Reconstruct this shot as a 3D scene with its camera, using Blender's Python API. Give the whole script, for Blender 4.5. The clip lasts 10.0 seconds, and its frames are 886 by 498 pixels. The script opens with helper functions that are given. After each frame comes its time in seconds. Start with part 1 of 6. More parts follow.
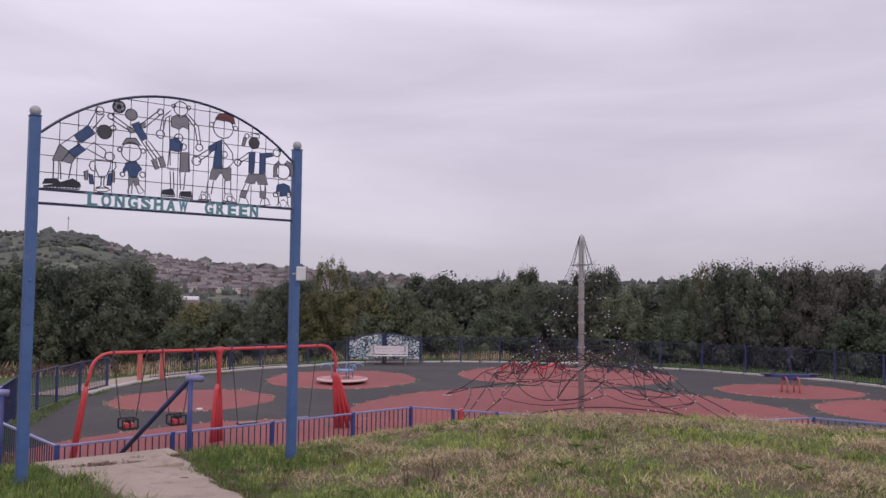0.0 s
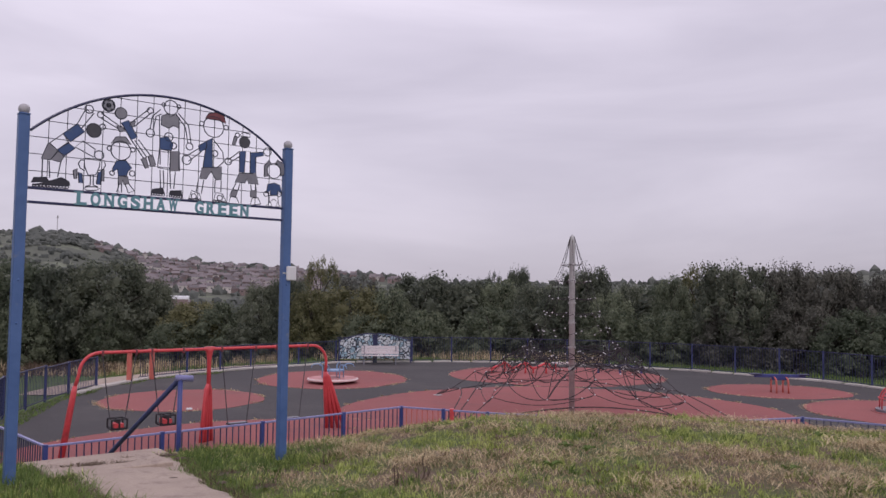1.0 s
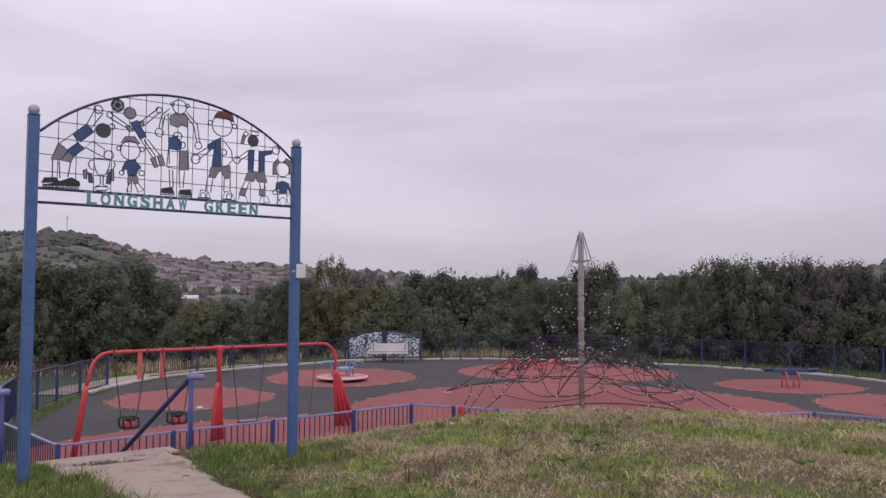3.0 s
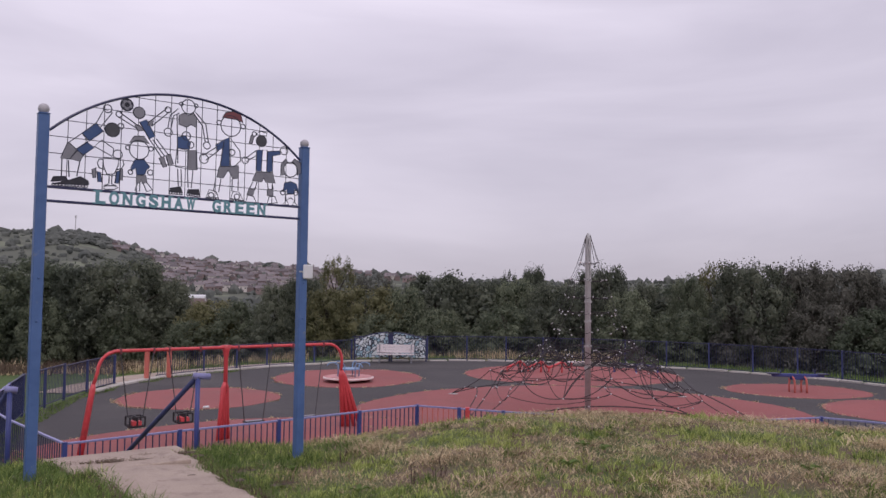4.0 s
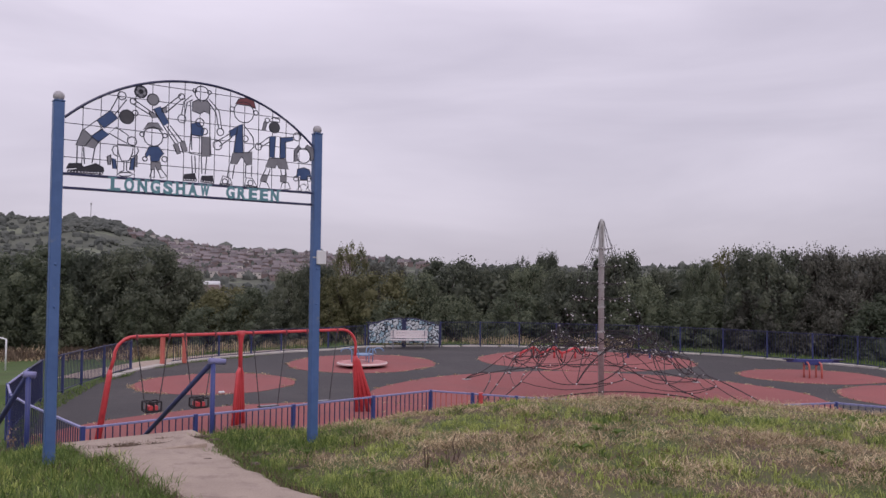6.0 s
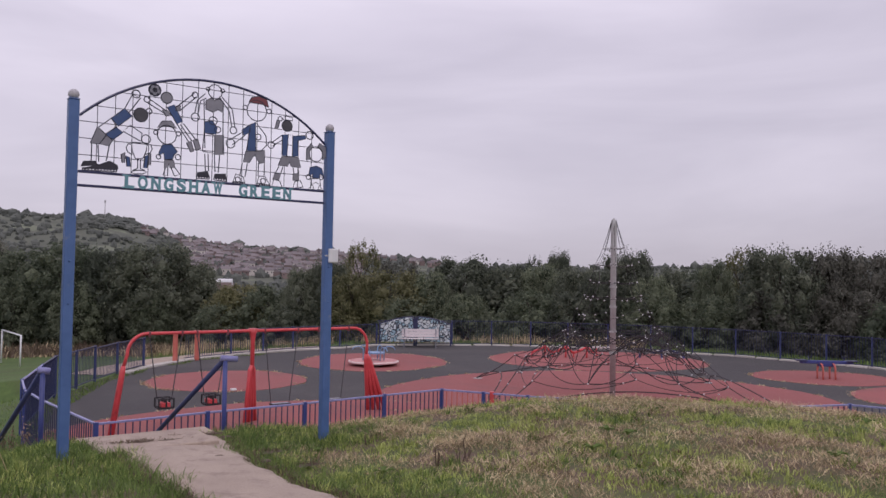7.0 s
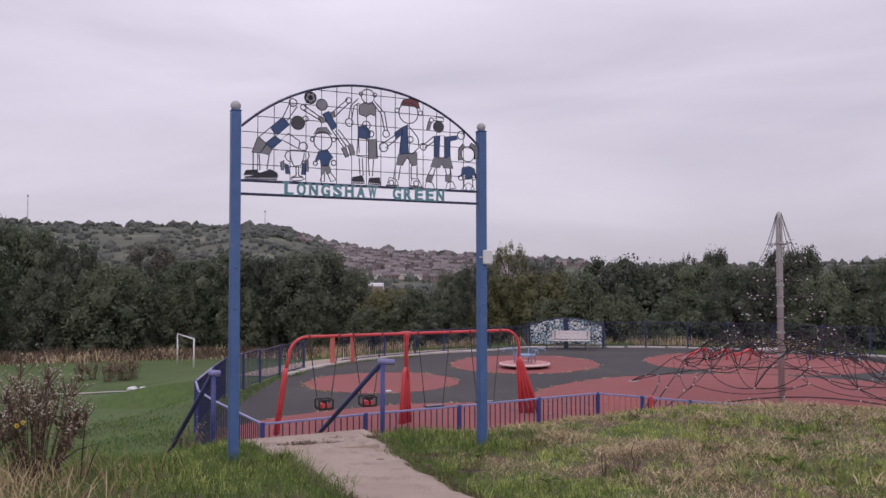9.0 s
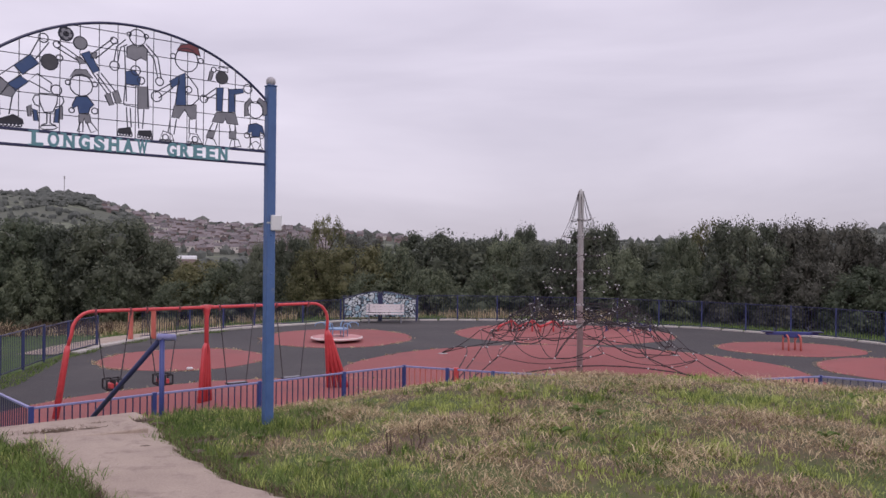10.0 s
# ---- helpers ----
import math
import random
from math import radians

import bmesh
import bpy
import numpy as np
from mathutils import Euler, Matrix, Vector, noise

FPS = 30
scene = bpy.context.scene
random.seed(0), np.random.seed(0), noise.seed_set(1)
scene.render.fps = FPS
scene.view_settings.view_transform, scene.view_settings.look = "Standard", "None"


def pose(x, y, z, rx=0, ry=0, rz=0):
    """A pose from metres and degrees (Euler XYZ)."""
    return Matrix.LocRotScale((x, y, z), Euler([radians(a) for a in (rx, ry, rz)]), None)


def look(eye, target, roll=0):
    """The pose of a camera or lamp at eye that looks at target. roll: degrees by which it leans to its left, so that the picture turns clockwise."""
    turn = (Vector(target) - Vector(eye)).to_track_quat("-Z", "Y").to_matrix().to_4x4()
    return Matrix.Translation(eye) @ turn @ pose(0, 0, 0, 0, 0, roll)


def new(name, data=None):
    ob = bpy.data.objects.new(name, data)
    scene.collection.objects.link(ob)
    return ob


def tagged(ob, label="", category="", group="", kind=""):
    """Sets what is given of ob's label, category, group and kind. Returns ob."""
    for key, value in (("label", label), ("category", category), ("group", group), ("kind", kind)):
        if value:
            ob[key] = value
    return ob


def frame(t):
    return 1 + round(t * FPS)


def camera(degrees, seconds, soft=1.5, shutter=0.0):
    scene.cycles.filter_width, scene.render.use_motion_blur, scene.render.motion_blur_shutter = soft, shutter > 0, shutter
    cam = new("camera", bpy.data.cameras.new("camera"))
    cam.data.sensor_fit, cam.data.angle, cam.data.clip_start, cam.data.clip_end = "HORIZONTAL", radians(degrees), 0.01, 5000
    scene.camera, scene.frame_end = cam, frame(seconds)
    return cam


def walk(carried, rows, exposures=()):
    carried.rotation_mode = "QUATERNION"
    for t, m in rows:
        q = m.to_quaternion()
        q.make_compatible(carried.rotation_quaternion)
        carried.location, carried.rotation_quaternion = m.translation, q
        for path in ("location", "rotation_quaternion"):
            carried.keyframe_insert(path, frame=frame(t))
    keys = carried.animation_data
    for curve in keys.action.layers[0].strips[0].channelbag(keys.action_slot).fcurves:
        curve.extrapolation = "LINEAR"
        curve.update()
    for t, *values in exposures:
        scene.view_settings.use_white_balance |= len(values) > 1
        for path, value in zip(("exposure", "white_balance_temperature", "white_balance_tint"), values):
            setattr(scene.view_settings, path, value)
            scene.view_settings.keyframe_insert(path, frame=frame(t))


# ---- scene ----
cam = camera(57.4, 10.0)
PATH = [
    (0, (-0.248, -1.022, 1.476), (-0.24, 0.975, 1.587), 0.6),
    (0.5, (-0.25, -1.01, 1.474), (-0.238, 0.987, 1.581), 0.6),
    (1, (-0.245, -1.023, 1.476), (-0.215, 0.974, 1.587), 0.7),
    (1.5, (-0.24, -1.028, 1.48), (-0.202, 0.968, 1.6), 0.4),
    (2, (-0.243, -1.019, 1.477), (-0.218, 0.977, 1.594), 0.3),
    (2.5, (-0.251, -1.02, 1.472), (-0.235, 0.977, 1.575), 0.1),
    (4, (-0.258, -1.014, 1.47), (-0.265, 0.983, 1.578), 0.7),
    (4.5, (-0.261, -1.028, 1.474), (-0.273, 0.969, 1.579), 0.7),
    (5, (-0.26, -1.014, 1.468), (-0.277, 0.984, 1.564), 0.5),
    (5.5, (-0.257, -1.022, 1.465), (-0.283, 0.977, 1.545), 0.4),
    (7, (-0.254, -1.029, 1.464), (-0.322, 0.969, 1.534), 0.9),
    (7.5, (-0.254, -0.989, 1.466), (-0.358, 1.007, 1.537), 0.3),
    (8, (-0.309, -0.975, 1.468), (-0.613, 1.001, 1.527), 0.5),
    (8.5, (-0.403, -0.934, 1.459), (-0.87, 1.01, 1.515), 0.5),
    (9, (-0.368, -0.816, 1.457), (-0.793, 1.137, 1.529), -0.1),
    (9.5, (-0.247, -0.524, 1.434), (-0.574, 1.449, 1.475), 0.2),
    (9.9, (-0.218, -0.365, 1.434), (-0.285, 1.634, 1.44), 0.6),
    (10, (-0.164, -0.316, 1.402), (-0.15, 1.684, 1.412), 0.5),
]
walk(cam, [(t, look(eye, target, roll)) for t, eye, target, roll in PATH],
     [(0, 0.12, 6340, 24), (9.5, 0.12, 6340, 24), (10, 0.24, 6340, 24)])

# ---- world, sun, exposure ----
SUN_ELEV, SUN_AZ = 48.0, -150.0
world = bpy.data.worlds.new("overcast_sky")
scene.world = world
world.use_nodes = True
wn, wl = world.node_tree.nodes, world.node_tree.links
wn.clear()
w_out = wn.new("ShaderNodeOutputWorld")
w_bg = wn.new("ShaderNodeBackground")
w_sky = wn.new("ShaderNodeTexSky")
w_sky.sky_type, w_sky.sun_disc = "NISHITA", False
w_sky.sun_elevation, w_sky.sun_rotation = radians(SUN_ELEV), radians(SUN_AZ)
w_dim = wn.new("ShaderNodeVectorMath")
w_dim.operation = "SCALE"
w_dim.inputs[3].default_value = 0.09
w_co = wn.new("ShaderNodeTexCoord")
w_map = wn.new("ShaderNodeMapping")
w_map.inputs["Scale"].default_value = (1.0, 1.0, 5.0)
w_noise = wn.new("ShaderNodeTexNoise")
w_noise.inputs["Scale"].default_value, w_noise.inputs["Detail"].default_value = 1.7, 5.0
w_noise.inputs["Roughness"].default_value, w_noise.inputs["Distortion"].default_value = 0.5, 0.4
w_ramp = wn.new("ShaderNodeValToRGB")
w_ramp.color_ramp.elements[0].position, w_ramp.color_ramp.elements[1].position = 0.3, 0.72
w_ramp.color_ramp.elements[0].color = (0.57, 0.56, 0.61, 1)
w_ramp.color_ramp.elements[1].color = (0.83, 0.815, 0.86, 1)
w_mix = wn.new("ShaderNodeMix")
w_mix.data_type = "RGBA"
w_mix.inputs[0].default_value = 0.9
wl.new(w_co.outputs["Generated"], w_map.inputs["Vector"])
wl.new(w_map.outputs[0], w_noise.inputs["Vector"])
wl.new(w_noise.outputs[0], w_ramp.inputs[0])
wl.new(w_sky.outputs[0], w_dim.inputs[0])
wl.new(w_dim.outputs[0], w_mix.inputs[6])
wl.new(w_ramp.outputs[0], w_mix.inputs[7])
w_sep, w_low, w_mul = wn.new("ShaderNodeSeparateXYZ"), wn.new("ShaderNodeMapRange"), wn.new("ShaderNodeVectorMath")
w_mul.operation = "SCALE"
w_low.inputs["From Min"].default_value, w_low.inputs["From Max"].default_value = 0.0, 0.33
w_low.inputs["To Min"].default_value, w_low.inputs["To Max"].default_value = 0.71, 1.03
wl.new(w_co.outputs["Generated"], w_sep.inputs[0])
wl.new(w_sep.outputs[2], w_low.inputs[0])
wl.new(w_low.outputs[0], w_mul.inputs[3])
wl.new(w_mix.outputs[2], w_mul.inputs[0])
w_side, w_mul2 = wn.new("ShaderNodeMapRange"), wn.new("ShaderNodeVectorMath")
w_mul2.operation = "SCALE"
w_side.inputs["From Min"].default_value, w_side.inputs["From Max"].default_value = -0.7, 0.7
w_side.inputs["To Min"].default_value, w_side.inputs["To Max"].default_value = 1.04, 0.89
wl.new(w_sep.outputs[0], w_side.inputs[0])
wl.new(w_side.outputs[0], w_mul2.inputs[3])
wl.new(w_mul.outputs[0], w_mul2.inputs[0])
wl.new(w_mul2.outputs[0], w_bg.inputs[0])
w_bg.inputs[1].default_value = 1.0
wl.new(w_bg.outputs[0], w_out.inputs[0])

sun = new("sun", bpy.data.lights.new("sun", "SUN"))
sun.data.energy, sun.data.angle, sun.data.color = 0.7, radians(25), (1.0, 0.96, 0.9)
sun.matrix_world = pose(0, 0, 40, 90 - SUN_ELEV, 0, SUN_AZ + 180)


# ---- materials ----
def material(name, dark, light, rough=0.7, metal=0.0, scale=8.0, bump=0.0, bump_scale=60.0, coarse=0.6, vary="", second=None, spec=0.5, thin=0.0):
    """Two-scale mottled surface. thin: share of the light that passes through, as in leaves. vary: 'object', 'island' or 'both' shifts the brightness piece by piece. second: (colour, scale, low, high) adds blotches."""
    m = bpy.data.materials.new(name)
    m.use_nodes = True
    n, l = m.node_tree.nodes, m.node_tree.links
    b = n["Principled BSDF"]
    b.inputs["Roughness"].default_value, b.inputs["Metallic"].default_value = rough, metal
    b.inputs["Specular IOR Level"].default_value = spec
    co = n.new("ShaderNodeTexCoord")
    big, fine = n.new("ShaderNodeTexNoise"), n.new("ShaderNodeTexNoise")
    big.inputs["Scale"].default_value, big.inputs["Detail"].default_value = coarse, 4
    fine.inputs["Scale"].default_value, fine.inputs["Detail"].default_value = scale, 6
    add = n.new("ShaderNodeMath")
    add.operation = "MULTIPLY_ADD"
    add.inputs[1].default_value, add.inputs[2].default_value = 0.5, 0.0
    half = n.new("ShaderNodeMath")
    half.operation = "MULTIPLY_ADD"
    half.inputs[1].default_value = 0.5
    for tex in (big, fine):
        l.new(co.outputs["Object"], tex.inputs["Vector"])
    l.new(big.outputs[0], add.inputs[0])
    l.new(fine.outputs[0], half.inputs[0])
    l.new(add.outputs[0], half.inputs[2])
    value = half.outputs[0]
    for source in ("object", "island") if vary == "both" else (vary,) if vary else ():
        info = n.new("ShaderNodeObjectInfo" if source == "object" else "ShaderNodeNewGeometry")
        shift = n.new("ShaderNodeMath")
        shift.operation = "MULTIPLY_ADD"
        shift.inputs[1].default_value = 0.36
        l.new(info.outputs["Random" if source == "object" else "Random Per Island"], shift.inputs[0])
        l.new(value, shift.inputs[2])
        sub = n.new("ShaderNodeMath")
        sub.operation = "SUBTRACT"
        sub.inputs[1].default_value = 0.18
        l.new(shift.outputs[0], sub.inputs[0])
        value = sub.outputs[0]
    ramp = n.new("ShaderNodeValToRGB")
    ramp.color_ramp.elements[0].position, ramp.color_ramp.elements[1].position = 0.3, 0.7
    ramp.color_ramp.elements[0].color, ramp.color_ramp.elements[1].color = (*dark, 1), (*light, 1)
    l.new(value, ramp.inputs[0])
    colour = ramp.outputs[0]
    if second:
        tint, size, low, high = second
        blot, band, mix = n.new("ShaderNodeTexNoise"), n.new("ShaderNodeMapRange"), n.new("ShaderNodeMix")
        blot.inputs["Scale"].default_value, blot.inputs["Detail"].default_value = size, 7
        blot.inputs["Roughness"].default_value = 0.65
        band.inputs["From Min"].default_value, band.inputs["From Max"].default_value = low, high
        mix.data_type = "RGBA"
        l.new(co.outputs["Object"], blot.inputs["Vector"])
        l.new(blot.outputs[0], band.inputs[0])
        l.new(band.outputs[0], mix.inputs[0])
        l.new(colour, mix.inputs[6])
        mix.inputs[7].default_value = (*tint, 1)
        colour = mix.outputs[2]
    l.new(colour, b.inputs["Base Color"])
    if bump:
        grain, relief = n.new("ShaderNodeTexNoise"), n.new("ShaderNodeBump")
        grain.inputs["Scale"].default_value, grain.inputs["Detail"].default_value = bump_scale, 5
        relief.inputs["Strength"].default_value, relief.inputs["Distance"].default_value = bump, 0.01
        l.new(co.outputs["Object"], grain.inputs["Vector"])
        l.new(grain.outputs[0], relief.inputs["Height"])
        l.new(relief.outputs[0], b.inputs["Normal"])
    if thin:
        through_leaf, blend = n.new("ShaderNodeBsdfTranslucent"), n.new("ShaderNodeMixShader")
        blend.inputs[0].default_value = thin
        l.new(colour, through_leaf.inputs[0])
        l.new(b.outputs[0], blend.inputs[1])
        l.new(through_leaf.outputs[0], blend.inputs[2])
        l.new(blend.outputs[0], n["Material Output"].inputs[0])
    return m


POST_BLUE = material("blue_post_paint", (0.055, 0.115, 0.27), (0.085, 0.165, 0.36), 0.45, 0, 14, 0.15, 90, 2.0, second=((0.16, 0.2, 0.27), 9, 0.62, 0.75))
RAIL_BLUE = material("blue_rail_paint", (0.04, 0.055, 0.2), (0.062, 0.082, 0.27), 0.4, 0, 14, 0.1, 90, 2.0, vary="object", second=((0.2, 0.2, 0.3), 7, 0.62, 0.8))
RAIL_DARK = material("dark_navy_paint", (0.02, 0.025, 0.07), (0.04, 0.045, 0.12), 0.4, 0, 14, 0.1, 90, 2.0)
# blue rails whose pale lilac highlight is put into the base colour
RAIL_HIGHLIGHT = material("lilac_highlight_rail_paint", (0.2, 0.2, 0.42), (0.32, 0.32, 0.55), 0.4, 0, 12, 0.1, 90, 2.0)
RAIL_SLATE = material("slate_blue_rail_paint", (0.032, 0.042, 0.12), (0.055, 0.068, 0.18), 0.4, 0, 14, 0.1, 90, 2.0)
WIRE_BLACK = material("black_wire", (0.02, 0.022, 0.035), (0.04, 0.045, 0.07), 0.5, 0.2, 20)
CUT_BLUE = material("blue_sheet_metal", (0.035, 0.072, 0.19), (0.058, 0.112, 0.26), 0.5, 0, 12, second=((0.12, 0.15, 0.22), 10, 0.6, 0.8))
CUT_GREY = material("grey_sheet_metal", (0.2, 0.2, 0.23), (0.3, 0.3, 0.33), 0.5, 0.2, 15)
CUT_DARK = material("black_sheet_metal", (0.02, 0.02, 0.03), (0.05, 0.05, 0.065), 0.5, 0.1, 15)
CUT_DUSK = material("dark_grey_sheet_metal", (0.055, 0.055, 0.065), (0.1, 0.1, 0.115), 0.5, 0.1, 15)
CUT_RED = material("maroon_sheet_metal", (0.16, 0.04, 0.05), (0.24, 0.07, 0.08), 0.5, 0, 15)
TEAL = material("teal_letter_paint", (0.1, 0.25, 0.29), (0.16, 0.35, 0.4), 0.5, 0, 15)
FINIAL_GREY = material("weathered_grey_finial", (0.36, 0.35, 0.37), (0.55, 0.53, 0.55), 0.8, 0, 40, 0.3)
WHITE_PLASTIC = material("white_plastic", (0.66, 0.67, 0.68), (0.78, 0.78, 0.79), 0.4, 0, 10)
SWING_RED = material("red_frame_paint", (0.56, 0.06, 0.07), (0.72, 0.1, 0.105), 0.4, 0, 12, 0.1, 80, 1.5, second=((0.35, 0.06, 0.06), 5, 0.6, 0.75))
ORANGE_RED = material("faded_orange_red_paint", (0.52, 0.12, 0.09), (0.64, 0.18, 0.14), 0.5, 0, 12, second=((0.4, 0.14, 0.12), 6, 0.55, 0.75))
STEEL = material("galvanised_steel", (0.36, 0.36, 0.36), (0.52, 0.52, 0.51), 0.5, 0.0, 18, 0.1, 60, 3.0)
CHAIN = material("dull_chain_steel", (0.08, 0.08, 0.09), (0.15, 0.15, 0.16), 0.5, 0.7, 30)
RUBBER = material("black_rubber", (0.015, 0.015, 0.018), (0.035, 0.035, 0.04), 0.7, 0, 20)
ROPE = material("dark_rope", (0.03, 0.026, 0.03), (0.06, 0.052, 0.055), 0.85, 0, 80, 0.3, 300)
KNOT = material("pale_rope_clamp", (0.55, 0.55, 0.56), (0.72, 0.72, 0.72), 0.35, 0.3, 20)
ASPHALT = material("dark_rubber_wetpour", (0.043, 0.039, 0.04), (0.07, 0.064, 0.066), 0.85, 0, 90, 0.35, 160, 0.22, second=((0.088, 0.078, 0.076), 0.35, 0.5, 0.75))
RED_PAD = material("red_rubber_wetpour", (0.26, 0.078, 0.075), (0.37, 0.115, 0.108), 0.85, 0, 90, 0.35, 160, 0.3, second=((0.22, 0.085, 0.082), 0.6, 0.5, 0.75))
CONCRETE = material("worn_concrete", (0.33, 0.26, 0.212), (0.5, 0.405, 0.33), 0.9, 0, 70, 0.5, 160, 2.2, second=((0.25, 0.19, 0.16), 5.0, 0.53, 0.74))
KERB = material("pale_kerb_concrete", (0.4, 0.37, 0.34), (0.58, 0.54, 0.5), 0.9, 0, 30, 0.3, 100, 1.0, vary="object", second=((0.2, 0.19, 0.14), 1.5, 0.55, 0.7))
TURF = material("grass_turf", (0.05, 0.072, 0.02), (0.13, 0.16, 0.045), 0.95, 0, 9, 0.8, 40, 0.35, second=((0.13, 0.09, 0.06), 1.2, 0.44, 0.58))
MEADOW = material("mown_field", (0.045, 0.085, 0.02), (0.105, 0.165, 0.042), 0.95, 0, 7, 0.6, 20, 0.4, second=((0.085, 0.1, 0.038), 0.5, 0.5, 0.72))
# far fields and leaves: distance haze is mixed into these greyed, lightened colours
HAZY_FIELD = material("hazy_distant_fields", (0.08, 0.09, 0.07), (0.13, 0.142, 0.105), 0.95, 0, 0.05, 0, 1, 0.012, second=((0.17, 0.19, 0.13), 0.009, 0.57, 0.62))
HAZY_LEAF = material("hazy_far_leaf", (0.085, 0.094, 0.086), (0.15, 0.16, 0.142), 0.85, 0, 0.2, 0, 1, 0.03, vary="island", spec=0.1)
SOIL = material("dark_soil", (0.1, 0.075, 0.058), (0.2, 0.155, 0.125), 0.95, 0, 30, 0.6, 60)
BLADE = material("green_grass_blades", (0.17, 0.23, 0.047), (0.6, 0.66, 0.225), 0.65, 0, 5, 0, 1, 1.4, vary="island", spec=0.3, thin=0.3)
LUSH = material("dark_green_grass_blades", (0.068, 0.12, 0.028), (0.23, 0.32, 0.09), 0.65, 0, 3, 0, 1, 0.7, vary="island", spec=0.3, thin=0.3)
BROWN_WEED = material("brown_field_weeds", (0.09, 0.065, 0.045), (0.22, 0.165, 0.12), 0.9, 0, 4, 0, 1, 0.4, vary="island", spec=0.2)
HAY = material("cut_dry_grass", (0.23, 0.165, 0.1), (0.74, 0.6, 0.38), 0.85, 0, 6, 0, 1, 2.0, vary="island", spec=0.2)
STRAW = material("pale_straw", (0.3, 0.23, 0.12), (0.55, 0.45, 0.27), 0.85, 0, 4, 0, 1, 0.9, vary="island", spec=0.2)
BARK = material("bark", (0.035, 0.028, 0.022), (0.085, 0.07, 0.055), 0.95, 0, 12, 0.6, 30)
WEED_STEM = material("brown_dry_stem", (0.07, 0.045, 0.032), (0.16, 0.11, 0.08), 0.9, 0, 30)
WEED_HEAD = material("fluffy_seed_head", (0.3, 0.24, 0.19), (0.62, 0.54, 0.46), 0.95, 0, 30, vary="island")
WEED_LEAF = material("withered_leaf", (0.11, 0.072, 0.05), (0.3, 0.21, 0.14), 0.9, 0, 20, vary="island")
YELLOW = material("yellow_petal", (0.6, 0.42, 0.03), (0.75, 0.58, 0.08), 0.7, 0, 30)
LEAVES = [
    material("leaf_dark_green", (0.072, 0.087, 0.064), (0.2, 0.22, 0.152), 0.65, 0, 1.2, 0, 1, 0.3, vary="both", spec=0.3, thin=0.38),
    material("leaf_mid_green", (0.084, 0.106, 0.07), (0.225, 0.255, 0.162), 0.65, 0, 1.2, 0, 1, 0.3, vary="both", spec=0.3, thin=0.38),
    material("leaf_olive", (0.1, 0.104, 0.05), (0.245, 0.238, 0.12), 0.65, 0, 1.2, 0, 1, 0.3, vary="both", spec=0.3, thin=0.38),
    material("leaf_russet", (0.082, 0.084, 0.07), (0.2, 0.197, 0.158), 0.65, 0, 1.2, 0, 1, 0.3, vary="both", spec=0.3, thin=0.38),
]
BRICK_FAR = material("far_brick_wall", (0.18, 0.135, 0.125), (0.29, 0.22, 0.205), 0.9, 0, 2, vary="object")
RENDER_FAR = material("far_pale_wall", (0.5, 0.47, 0.43), (0.66, 0.62, 0.57), 0.9, 0, 2, vary="object")
SLATE_FAR = material("far_roof_tiles", (0.13, 0.115, 0.12), (0.25, 0.215, 0.22), 0.8, 0, 2, vary="object")
PANE_FAR = material("far_dark_pane", (0.03, 0.03, 0.035), (0.06, 0.06, 0.07), 0.2, 0, 2)
BENCH_PALE = material("pale_weathered_bench", (0.62, 0.56, 0.56), (0.75, 0.7, 0.7), 0.7, 0, 18, 0.2, 60, second=((0.3, 0.22, 0.22), 5, 0.6, 0.75))
DISC_PINK = material("pink_faded_deck", (0.55, 0.24, 0.23), (0.68, 0.34, 0.33), 0.6, 0, 20, 0.2, 70, second=((0.38, 0.13, 0.12), 3, 0.5, 0.7))
RIM_PALE = material("pale_rim", (0.7, 0.54, 0.52), (0.82, 0.66, 0.64), 0.6, 0, 20)
SKY_BLUE = material("light_blue_paint", (0.16, 0.29, 0.48), (0.25, 0.4, 0.6), 0.4, 0, 20)


